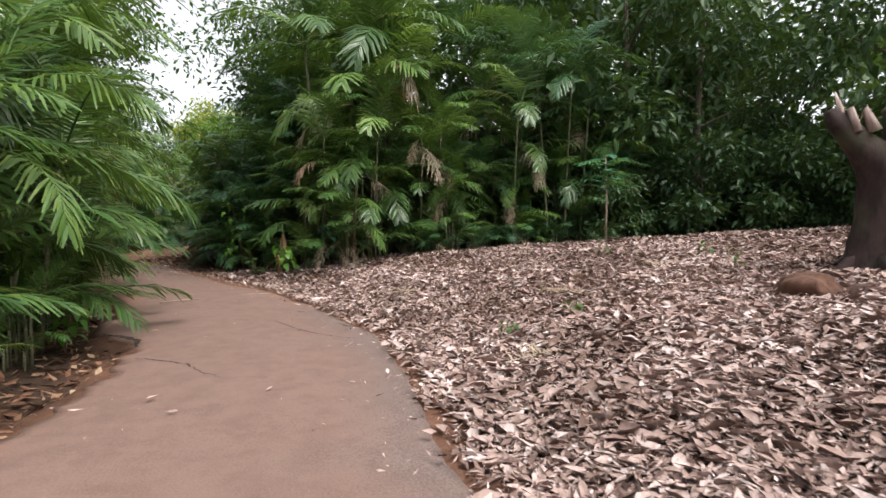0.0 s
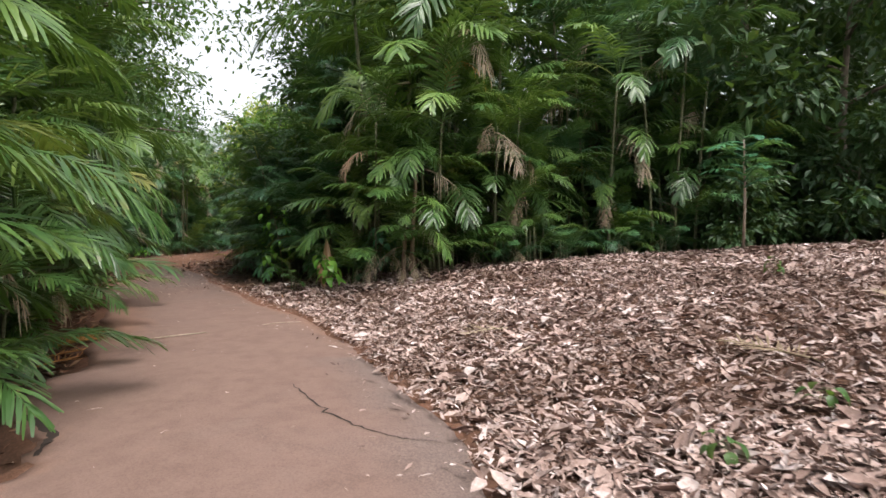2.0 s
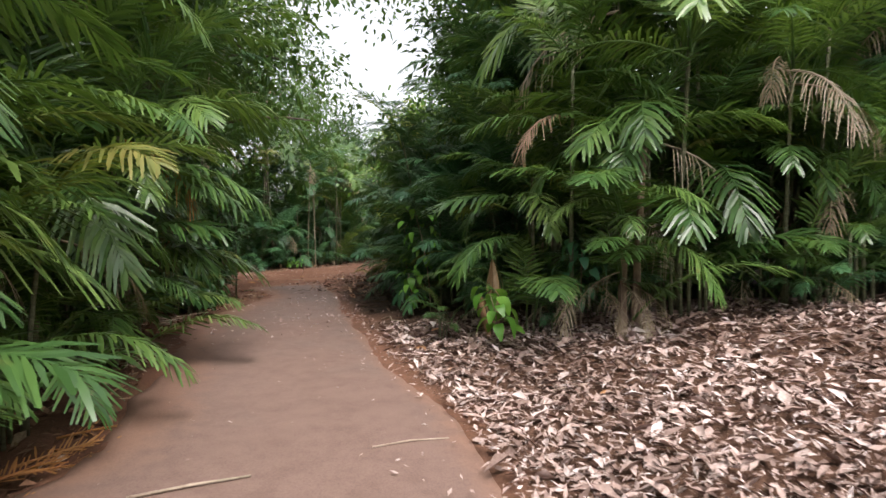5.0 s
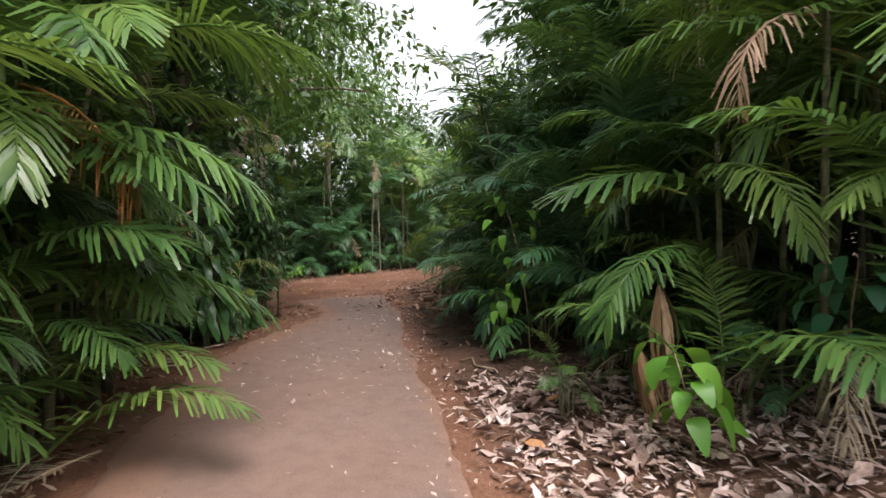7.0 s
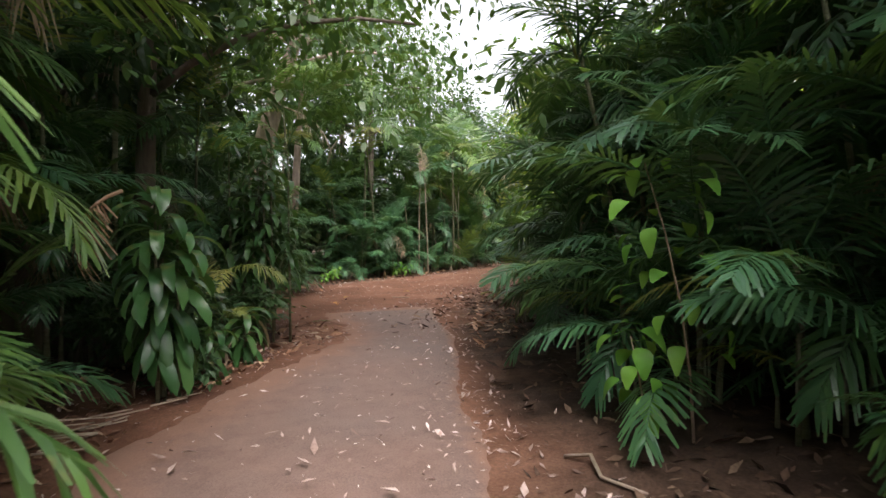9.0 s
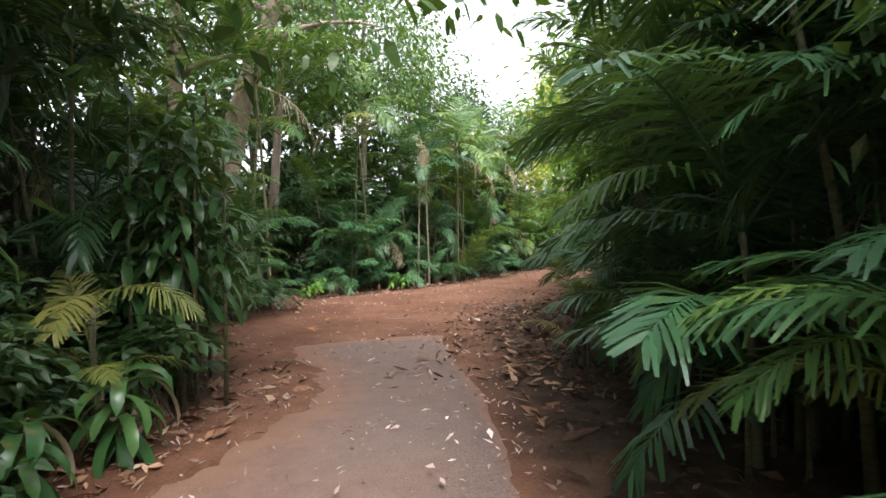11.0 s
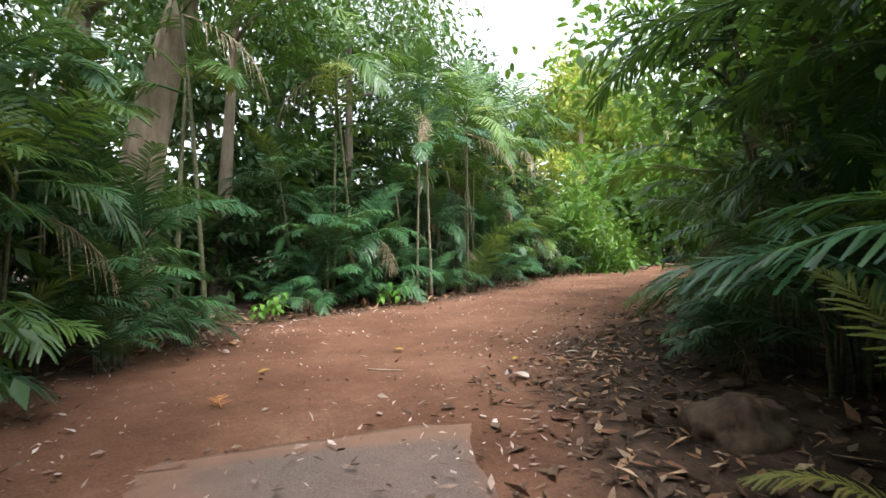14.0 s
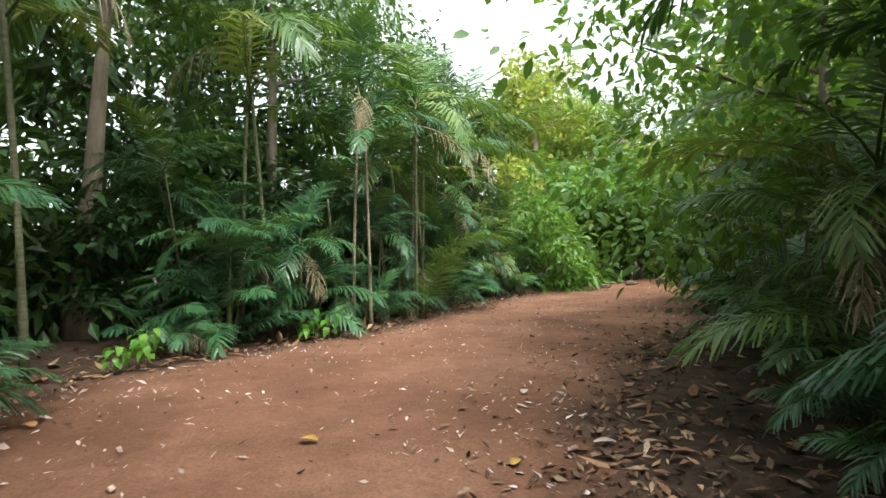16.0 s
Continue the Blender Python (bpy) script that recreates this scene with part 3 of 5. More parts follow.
def crack_shade(points, wide, seed):
    """A jagged dark strip on the asphalt: open cracks and a lip's shadow."""
    r = np.random.default_rng(seed)
    v, f = [], []
    pts = []
    for (x0, y0), (x1, y1) in zip(points[:-1], points[1:]):
        for s in np.linspace(0, 1, 9)[:-1]:
            pts.append(np.array((x0 + (x1 - x0) * s, y0 + (y1 - y0) * s)) + r.normal(0, 0.014, 2))
    for i, p in enumerate(pts):
        d = pts[min(i + 1, len(pts) - 1)] - pts[max(0, i - 1)]
        c = np.array((-d[1], d[0])) / (np.linalg.norm(d) + 1e-9)
        w = wide * r.uniform(0.35, 1.2) * math.sin(math.pi * min(0.97, 0.08 + i / len(pts))) ** 0.5
        for q in (p - c * w, p + c * w):
            v.append((q[0], q[1], top_z(q[0], q[1]) + 0.003))
        if i:
            f.append((2 * i - 2, 2 * i - 1, 2 * i + 1, 2 * i))
    return link_mesh("crack_shade", v, f, CRACK, path)


# ---- palms ----
def stems(n, lo, hi, r, seed):
    g = np.random.default_rng(seed)
    return [(r * math.cos(k * 2.4) * math.sqrt((k + 0.4) / n), r * math.sin(k * 2.4) * math.sqrt((k + 0.4) / n), g.uniform(lo, hi), g.uniform(0.05, 0.2), k * 2.4 + g.uniform(-0.4, 0.4)) for k in range(n)]


L_HEDGE = "clumping palm with drooping green fronds beside the path"
L_DARK = "dark green clumping palm in the shade beside the path"
L_TALL = "slender tall palm with ringed stems and green crown"
PROTO = {
    "hedge_a": palm(stems(3, 1.2, 2.4, 0.4, 1), 12, 1, "green", 2, L_HEDGE),
    "hedge_b": palm(stems(4, 1.6, 3.4, 0.45, 2), 9, 2, "green", 3, L_HEDGE),
    "hedge_c": palm(stems(4, 2.6, 4.6, 0.5, 3), 5, 3, "green", 2, L_HEDGE),
    "dark_a": palm(stems(3, 1.0, 2.2, 0.4, 4), 13, 4, "dark", 1, L_DARK),
    "dark_b": palm(stems(4, 1.8, 3.6, 0.45, 5), 9, 5, "dark", 2, L_DARK),
    "dark_c": palm(stems(4, 3.2, 5.2, 0.5, 6), 4, 6, "dark", 2, L_DARK),
    "young": palm([], 11, 7, "dark", 1, "young palm with fronds springing from the ground", spread=0.75),
    "low": palm([], 9, 8, "green", 0, "small palm seedling with short fronds", spread=0.45),
    "tall": palm([(0, 0, 4.1, 0.05, 1.0), (0.3, 0.15, 3.1, 0.06, 3.6)], 0, 9, "green", 1, L_TALL, STEM, 0.03),
    "tall_b": palm([(0, 0, 5.4, 0.04, 2.0), (-0.3, 0.25, 4.4, 0.08, 0.5), (0.2, -0.3, 3.0, 0.1, 4.5)], 5, 10, "dark", 1, L_TALL, STEM_PALE, 0.036),
}
used = set()


def place(kind, x, y, turn=None, s=1.0, group="", label=""):
    """Stand one palm of a kind on the ground."""
    global seq
    seq += 1
    g = np.random.default_rng(1000 + seq)
    m = Matrix.Translation((x, y, gz(x, y) - 0.02)) @ Matrix.Rotation(g.uniform(0, 6.3) if turn is None else turn, 4, "Z") @ Matrix.Scale(s * g.uniform(0.93, 1.08), 4)
    if kind in used:
        ob = copy_thing(PROTO[kind], m)
    else:
        ob = PROTO[kind]
        ob.matrix_basis = m
        used.add(kind)
    return tagged(ob, label, group=group)


seq = 0
# along the near stretch, beyond the broken edge of the asphalt
for k, x, y, s in [("low", -4.0, 4.3, 1.0), ("low", -4.3, 5.7, 1.0), ("low", -5.0, 7.0, 0.8), ("low", -6.1, 8.3, 0.85), ("low", -7.2, 9.5, 0.75), ("low", -6.9, 8.9, 0.7), ("low", -5.8, 7.5, 0.65), ("low", -7.9, 10.8, 0.8), ("hedge_a", -4.5, 3.4, 1.0), ("hedge_b", -4.7, 5.0, 1.1), ("hedge_a", -5.0, 6.4, 1.05), ("hedge_b", -6.3, 7.5, 1.1), ("hedge_a", -7.3, 9.1, 1.05), ("hedge_b", -7.7, 10.5, 1.1), ("hedge_a", -8.9, 11.4, 1.0), ("hedge_b", -10.4, 12.8, 1.05), ("low", -8.4, 11.8, 0.9), ("low", -9.4, 12.9, 0.9), ("young", -10.3, 13.4, 0.85),
                   ("hedge_c", -6.3, 4.4, 1.2), ("hedge_c", -6.6, 6.2, 1.3), ("hedge_c", -7.3, 8.2, 1.25), ("dark_c", -8.2, 9.8, 1.25), ("hedge_c", -9.2, 11.4, 1.2), ("dark_c", -10.8, 12.8, 1.2), ("hedge_c", -6.2, 2.6, 1.2), ("hedge_b", -8.6, 12.1, 1.05), ("hedge_a", -7.0, 10.2, 0.9), ("hedge_c", -9.6, 13.3, 1.15), ("hedge_a", -5.6, 8.0, 0.85)]:
    place(k, x, y, None, s, "palms beside the near path")
# the clump where the litter slope ends, and those behind it
for k, x, y, s in [("hedge_b", -2.1, 15.7, 1.05), ("hedge_a", -3.7, 16.6, 0.95), ("hedge_c", -3.0, 16.9, 1.45), ("hedge_b", -0.6, 16.6, 1.0), ("hedge_a", 0.2, 16.2, 0.9), ("hedge_c", -1.4, 17.5, 1.45), ("dark_b", 0.9, 17.3, 1.0), ("hedge_a", 2.2, 17.2, 0.95), ("dark_c", 1.6, 19.0, 1.1), ("hedge_b", 3.8, 17.6, 1.0), ("dark_c", 4.3, 19.6, 1.0), ("dark_b", 6.2, 18.8, 1.0),
                   ("young", -2.9, 15.4, 0.8), ("low", -1.8, 15.2, 1.3), ("young", -1.0, 15.9, 0.8), ("low", 0.1, 15.6, 1.4), ("young", 1.2, 16.5, 0.9), ("low", 2.4, 16.5, 1.4), ("young", 3.3, 17.0, 0.9), ("low", 5.0, 17.0, 1.4), ("low", -4.9, 14.85, 0.72), ("tall", -2.4, 17.6, 1.6), ("tall_b", -3.3, 18.6, 1.0), ("hedge_c", 1.9, 17.0, 1.0), ("dark_c", 3.5, 16.9, 0.95), ("dark_b", 5.4, 17.9, 1.0), ("young", 0.9, 15.8, 0.8), ("young", 2.0, 16.0, 0.8), ("young", 3.2, 16.3, 0.8), ("young", -0.2, 15.3, 0.7), ("young", -3.3, 15.1, 0.7), ("young", -4.4, 15.7, 0.75)]:
    place(k, x, y, None, s, "palms behind the leaf litter")
# the shaded side of the bend
for k, x, y, s in [("dark_a", -4.4, 17.7, 0.9), ("dark_b", -4.6, 17.4, 1.0), ("dark_a", -6.1, 18.0, 0.95), ("dark_b", -6.6, 19.3, 1.0), ("dark_a", -7.2, 20.0, 0.95), ("dark_b", -7.5, 20.8, 1.0), ("dark_a", -8.3, 22.3, 1.0), ("dark_b", -8.9, 23.6, 1.1), ("dark_a", -9.6, 25.0, 0.95), ("dark_b", -10.0, 26.2, 1.0), ("hedge_a", -10.5, 27.4, 0.85), ("hedge_a", -10.8, 29.3, 0.8), ("dark_a", -10.8, 31.4, 0.9), ("young", -10.9, 28.4, 0.8), ("young", -10.7, 26.6, 0.8), ("young", -11.0, 33.2, 0.9), ("young", -10.6, 25.6, 0.6), ("young", -11.1, 30.4, 0.75),
                   ("dark_c", -5.2, 20.0, 0.85), ("dark_c", -5.8, 21.6, 1.0)]:
    place(k, x, y, None, s, "palms on the shaded side of the bend")
# outer side of the bend, up to the wide turning place
for k, x, y, s in [("dark_a", -11.7, 14.2, 0.9), ("dark_b", -12.2, 15.4, 1.0), ("dark_c", -13.2, 16.4, 1.1), ("dark_b", -13.6, 18.0, 0.95), ("dark_c", -14.8, 17.6, 1.1), ("young", -14.6, 19.0, 1.0), ("young", -12.5, 18.2, 0.6), ("low", -12.9, 18.8, 1.0), ("young", -11.9, 16.6, 0.6), ("dark_a", -15.9, 19.9, 0.95), ("hedge_a", -16.7, 21.2, 0.95), ("dark_b", -17.3, 21.8, 0.9), ("dark_a", -17.9, 23.2, 0.95), ("young", -16.2, 20.9, 0.8), ("young", -17.0, 22.6, 0.8), ("young", -17.9, 24.2, 0.8), ("dark_b", -18.7, 21.6, 1.1), ("dark_a", -19.8, 24.2, 0.9), ("dark_b", -19.4, 22.9, 0.95)]:
    place(k, x, y, None, s, "palms on the outer side of the bend")
# the tall row along the earth track
for k, x, y, s in [("tall", -19.5, 25.7, 1.0), ("young", -20.2, 28.0, 0.9), ("tall", -20.1, 29.8, 1.05), ("dark_b", -20.6, 29.2, 0.9), ("dark_a", -19.3, 30.7, 0.9), ("tall_b", -18.9, 31.8, 1.0), ("dark_b", -19.3, 32.9, 0.9), ("young", -18.8, 32.8, 0.8), ("hedge_c", -18.8, 34.2, 1.2), ("dark_a", -19.8, 34.8, 0.9), ("tall_b", -19.6, 35.6, 1.1), ("dark_b", -19.8, 36.6, 0.9), ("hedge_c", -20.4, 37.6, 1.2), ("young", -19.5, 38.4, 0.9), ("dark_a", -19.8, 40.0, 0.9), ("tall_b", -20.4, 39.4, 1.15), ("hedge_c", -20.4, 41.4, 1.4), ("hedge_b", -19.7, 41.8, 0.9), ("young", -19.2, 43.4, 0.9), ("dark_a", -19.6, 29.0, 0.85), ("young", -18.9, 34.0, 0.8), ("dark_a", -19.0, 36.2, 0.9), ("young", -19.3, 27.9, 0.7), ("hedge_b", -18.4, 50.5, 1.0), ("hedge_a", -15.6, 51.0, 1.0), ("young", -13.6, 50.0, 1.0), ("hedge_b", -11.4, 49.5, 1.0), ("hedge_a", -11.0, 45.0, 0.9), ("tall", -16.5, 53.5, 1.3), ("tall", -13.0, 54.5, 1.4)]:
    place(k, x, y, None, s, "palms along the earth track")

# ---- broad-leaved trees ----
TREES = {
    "dense": tree(11, 10.5, 2.9, 1.2, 6000, 0.25, BROAD_DARK, BARK, 0.15, "tall dark-leaved tree with a dense low crown", limbs=9),
    "dense_b": tree(12, 8.5, 2.5, 0.8, 5600, 0.23, BROAD_DARK, BARK, 0.12, "dark-leaved tree with branches near the ground", limbs=9),
    "airy": tree(13, 12.5, 3.2, 5.0, 8500, 0.21, BROAD, BARK, 0.17, "airy tree with fine drooping foliage", droopy=0.6, limbs=9, per=18, spread=0.45),
    "bright": tree(14, 8.5, 3.0, 1.7, 5600, 0.19, BROAD_LIT, BARK, 0.13, "tree with large green leaves, backlight put into their colour", limbs=11, per=14, spread=0.4, aspect=0.5, oval=True),
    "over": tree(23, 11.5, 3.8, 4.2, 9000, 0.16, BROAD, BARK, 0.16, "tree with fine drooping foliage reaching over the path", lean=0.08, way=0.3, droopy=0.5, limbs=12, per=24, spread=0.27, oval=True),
    "canopy": tree(24, 14.0, 5.0, 7.6, 6000, 0.28, BROAD, BARK, 0.2, "added high-crowned tree, mostly out of view, that shades the path", droopy=0.35, limbs=11, per=16, spread=0.55),
    "yellow": tree(18, 10.5, 3.2, 1.8, 4500, 0.4, BROAD_SUNLIT, BARK_PALE, 0.16, "tree with sunlight put into its yellow-green leaf colour", limbs=10, aspect=0.55),
    "slim": tree(21, 15.5, 2.4, 8.0, 2600, 0.36, BROAD_SUNLIT, BARK_PALE, 0.26, "tall slim tree with a pale trunk and leaves coloured as sunlit", limbs=9, aspect=0.55, lean=0.02),
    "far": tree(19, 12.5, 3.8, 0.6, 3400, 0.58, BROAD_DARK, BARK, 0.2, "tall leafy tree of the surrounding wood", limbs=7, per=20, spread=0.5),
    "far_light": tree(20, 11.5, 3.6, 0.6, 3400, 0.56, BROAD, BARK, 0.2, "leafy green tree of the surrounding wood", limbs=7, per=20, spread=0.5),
    "shrub_lit": tree(17, 3.0, 1.2, 0.2, 1500, 0.24, BROAD_LIT, BARK, 0.03, "leafy green shrub with its colour brightened as if lit", name="shrub", limbs=5, per=14, spread=0.24, aspect=0.4),
    "shrub": tree(15, 3.4, 1.2, 0.2, 2200, 0.22, BROAD_DARK, BARK, 0.035, "leafy dark green shrub", name="shrub", limbs=5, per=16, spread=0.22),
    "shrub_b": tree(16, 2.2, 0.9, 0.15, 2000, 0.17, BROAD, BARK, 0.03, "leafy mid green shrub", name="shrub", limbs=5, per=14, spread=0.2),
}
for k in ("shrub", "shrub_b", "shrub_lit"):
    TREES[k]["category"] = "shrub"
planted = set()


def plant(kind, x, y, s=1.0, turn=None, group="", tall=1.0):
    global seq
    seq += 1
    g = np.random.default_rng(3000 + seq)
    m = Matrix.Translation((x, y, gz(x, y))) @ Matrix.Rotation(g.uniform(0, 6.3) if turn is None else turn, 4, "Z") @ Matrix.Diagonal((s, s, s * tall * g.uniform(0.92, 1.1), 1))
    if kind in planted:
        ob = copy_thing(TREES[kind], m)
    else:
        ob = TREES[kind]
        ob.matrix_basis = m
        planted.add(kind)
    return tagged(ob, group=group)


# the dark wood behind the litter slope
for k, x, y, s in [("dense", -5.2, 20.6, 0.6), ("dense", -0.4, 20.5, 1.2), ("dense_b", 2.4, 20.5, 1.3), ("dense", 4.6, 22.0, 1.3), ("dense_b", 6.4, 20.4, 1.25), ("dense", 8.6, 21.5, 1.3), ("dense_b", 8.4, 18.6, 0.95), ("dense", 11.2, 19.0, 1.0), ("dense_b", 12.8, 16.0, 1.0), ("dense", 14.4, 18.5, 1.1), ("dense_b", 14.8, 13.0, 1.0), ("dense", 17.0, 15.2, 1.1), ("dense", 17.5, 10.5, 1.0), ("dense", 19.0, 21.0, 1.2), ("far", 1.5, 24.5, 1.2), ("far", 6.5, 25.5, 1.2), ("far", 11.5, 24.5, 1.2), ("dense_b", 17.0, 6.0, 1.0), ("dense", -2.6, 24.0, 1.0)]:
    plant(k, x, y, s, group="dark wood behind the litter")
for x, y, s in [(5.6, 17.6, 1.0), (7.4, 17.0, 1.1), (9.4, 16.6, 1.0), (11.0, 15.2, 0.8), (10.6, 17.2, 1.2), (4.9, 16.4, 0.8)]:
    plant("shrub", x, y, s, group="shrubs under the dark wood")
# behind the near palms
for k, x, y, s in [("dense", -9.6, 3.6, 0.9), ("dense_b", -10.4, 6.4, 1.0), ("dense", -11.6, 9.4, 0.95), ("dense", -13.0, 12.6, 0.85), ("airy", -12.4, 15.3, 1.0), ("dense_b", -15.6, 15.8, 1.0), ("dense", -9.0, 0.0, 1.0), ("dense", -14.6, 6.0, 1.2), ("dense", -17.0, 11.6, 1.2), ("dense_b", -16.8, 17.6, 1.0)]:
    plant(k, x, y, s, group="trees behind the palms")
for x, y, s in [(-12.6, 16.0, 0.7), (-14.9, 18.4, 0.7), (-12.9, 18.4, 0.7), (-13.9, 19.2, 0.7), (-11.5, 16.5, 0.55)]:
    plant("shrub", x, y, s, group="shrubs at the path's edge")
plant("over", -12.8, 17.0, 1.0, 0.0, "trees behind the palms")
# added trees with crowns mostly out of view, set to darken the path
for x, y, s, turn in [(-15.6, 18.4, 1.0, 0.4), (-5.0, 22.6, 0.85, 2.0), (-10.6, 10.6, 1.0, 1.0)]:
    plant("canopy", x, y, s, turn, "high trees that shade the path")
for x, y, s in [(-26.6, 31.0, 0.8), (-26.4, 35.0, 0.75), (-26.0, 38.6, 0.5)]:
    plant("far", x, y, s, None, "surrounding wood")
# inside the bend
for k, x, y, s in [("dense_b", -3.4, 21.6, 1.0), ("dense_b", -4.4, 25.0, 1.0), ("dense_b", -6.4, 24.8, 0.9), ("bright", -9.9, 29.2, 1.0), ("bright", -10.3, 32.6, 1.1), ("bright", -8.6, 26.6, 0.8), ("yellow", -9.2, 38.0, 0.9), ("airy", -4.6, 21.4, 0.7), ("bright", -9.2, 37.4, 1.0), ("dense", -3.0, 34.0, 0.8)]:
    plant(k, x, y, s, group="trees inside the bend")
# beyond the turning place
for k, x, y, s in [("dense_b", -23.4, 21.6, 0.9), ("dense_b", -21.6, 19.2, 1.0), ("airy", -23.2, 33.6, 1.15), ("airy", -24.0, 38.0, 0.95), ("dense_b", -22.6, 41.0, 0.9), ("dense", -24.6, 16.0, 1.1), ("yellow", -22.0, 46.0, 0.8)]:
    plant(k, x, y, s, group="trees along the earth track")
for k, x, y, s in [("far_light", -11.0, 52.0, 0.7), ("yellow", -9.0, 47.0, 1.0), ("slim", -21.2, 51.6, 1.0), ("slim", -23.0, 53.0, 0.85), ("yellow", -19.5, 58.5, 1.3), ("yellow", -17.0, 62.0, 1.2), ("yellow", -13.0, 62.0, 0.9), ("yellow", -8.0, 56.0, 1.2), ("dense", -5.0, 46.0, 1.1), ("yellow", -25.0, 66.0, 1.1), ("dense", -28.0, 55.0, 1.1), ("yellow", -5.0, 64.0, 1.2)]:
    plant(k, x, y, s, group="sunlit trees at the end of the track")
# undergrowth that closes the view between the stems
for x, y, s in [(-5.6, 21.6, 1.1), (-3.6, 19.8, 1.0), (-1.8, 19.2, 1.0), (0.2, 18.8, 1.0), (1.2, 20.2, 1.2), (3.0, 19.2, 1.1), (5.2, 20.6, 1.2), (7.6, 19.8, 1.2), (10.0, 20.4, 1.2), (12.6, 19.6, 1.2), (13.0, 14.6, 1.0), (14.0, 11.2, 1.0), (15.0, 8.6, 1.0), (15.4, 15.6, 1.2),
                (-8.6, 5.4, 1.1), (-9.0, 8.4, 1.1), (-10.6, 10.8, 1.1), (-12.4, 13.4, 1.1), (-14.4, 14.6, 1.1), (-8.4, 2.6, 1.1), (-16.4, 16.8, 1.1), (-18.6, 18.6, 1.1), (-20.6, 21.8, 1.1),
                (-21.8, 23.0, 1.0), (-21.6, 29.2, 1.0), (-21.8, 31.8, 1.1), (-21.4, 34.6, 1.1), (-21.6, 36.8, 1.1), (-21.2, 39.4, 1.1), (-20.6, 42.0, 1.0), (-20.4, 45.0, 1.0), (-23.0, 26.4, 1.1), (-20.6, 47.6, 1.1), (-24.0, 28.6, 1.5), (-24.2, 31.4, 1.5), (-24.0, 35.0, 1.6), (-24.0, 38.0, 1.6), (-23.4, 41.0, 1.5), (-22.8, 44.6, 1.5), (-25.4, 25.0, 1.5), (-24.6, 20.4, 1.5),
                (-7.2, 27.6, 1.1), (-8.4, 31.4, 1.1), (-8.6, 34.8, 1.1), (-9.6, 38.6, 1.1), (-9.6, 43.4, 1.2), (-10.4, 47.4, 1.1), (-12.6, 51.6, 1.2), (-15.2, 52.4, 1.2), (-17.4, 52.0, 1.2), (-19.4, 50.4, 1.2), (-6.6, 24.6, 1.1), (-5.0, 22.8, 1.1), (-18.6, 45.2, 1.0), (-17.0, 50.2, 1.1), (-14.6, 50.6, 1.1), (-12.4, 48.6, 1.0), (-18.9, 48.4, 1.2), (-11.2, 41.6, 1.0), (-11.4, 38.2, 0.9)]:
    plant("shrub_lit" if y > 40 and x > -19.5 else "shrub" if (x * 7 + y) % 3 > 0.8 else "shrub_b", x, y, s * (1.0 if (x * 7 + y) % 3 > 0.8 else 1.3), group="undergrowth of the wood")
# the wood goes on all round
g = np.random.default_rng(77)
for k in range(22):
    a = 2 * math.pi * k / 22 + g.uniform(-0.05, 0.05)
    r = g.uniform(0.9, 1.15)
    x, y = -6 + 34 * r * math.cos(a), 20 + 44 * r * math.sin(a)
    if math.hypot(x + 14, y - 64) < 16:
        continue
    plant("far" if k % 3 else "far_light", x, y, g.uniform(1.0, 1.4) * (0.6 if x < -25 else 1.0), group="surrounding wood")


# ---- leaf litter ----
def litter(name, pts, size, mat, seed, label, curl=0.5, lift=0.012, tilt=0.35, fine=False):
    """Dry curled leaves lying on the ground, as one heap."""
    g = np.random.default_rng(seed)
    n = len(pts)
    z = ground(pts)
    on_path = inside(RIGHT_EDGE + LEFT_EDGE[::-1], pts)
    z = np.where(on_path, 0.148, z)
    a = g.uniform(0, 2 * math.pi, n)
    d = np.stack([np.cos(a), np.sin(a), g.normal(0, tilt, n)], 1)
    d /= np.linalg.norm(d, axis=1, keepdims=True)
    nr = np.stack([g.normal(0, tilt, n), g.normal(0, tilt, n), np.ones(n)], 1)
    w = np.cross(nr, d)
    w /= np.linalg.norm(w, axis=1, keepdims=True)
    u = np.cross(d, w)
    s = (size * np.exp(g.normal(0, 0.46, n)).clip(0.35, 2.6))[:, None]
    asp = g.uniform(0.16, 0.52, n)[:, None] * s * 0.5
    c = (g.uniform(-0.3, 1.0, n) * curl)[:, None] * asp
    o = np.column_stack([pts, z + lift + g.uniform(0, 1, n) * lift * 2.2])
    V = np.stack([o - d * s * 0.5, o - d * s * 0.12 + w * asp + u * c, o - d * s * 0.12 - w * asp + u * c, o + d * s * 0.22 + w * asp * 0.75 + u * c * 0.8, o + d * s * 0.22 - w * asp * 0.75 + u * c * 0.8, o + d * s * 0.55 + u * c * 0.6, o - d * s * 0.12, o + d * s * 0.22], 1).reshape(-1, 3)
    k = np.arange(n)[:, None] * 8
    tri = [(0, 6, 1), (0, 2, 6), (1, 6, 7), (1, 7, 3), (6, 2, 4), (6, 4, 7), (3, 7, 5), (7, 4, 5)]
    if not fine:
        # farther off a leaf is two folded halves
        V = V.reshape(-1, 8, 3)[:, [0, 1, 2, 5, 6]].reshape(-1, 3)
        k = np.arange(n)[:, None] * 5
        tri = [(0, 4, 1), (0, 2, 4), (1, 4, 3), (4, 2, 3)]
    F = np.concatenate([k + np.array([q]) for q in tri], 0)
    ob = link_mesh(name, V, F.tolist(), mat, None, True)
    return tagged(ob, label, "leaf litter", kind="stuff")


def scatter(n, x0, x1, y0, y1, keep, seed):
    g = np.random.default_rng(seed)
    p = np.stack([g.uniform(x0, x1, n), g.uniform(y0, y1, n)], 1)
    return p[g.random(n) < keep(p)]


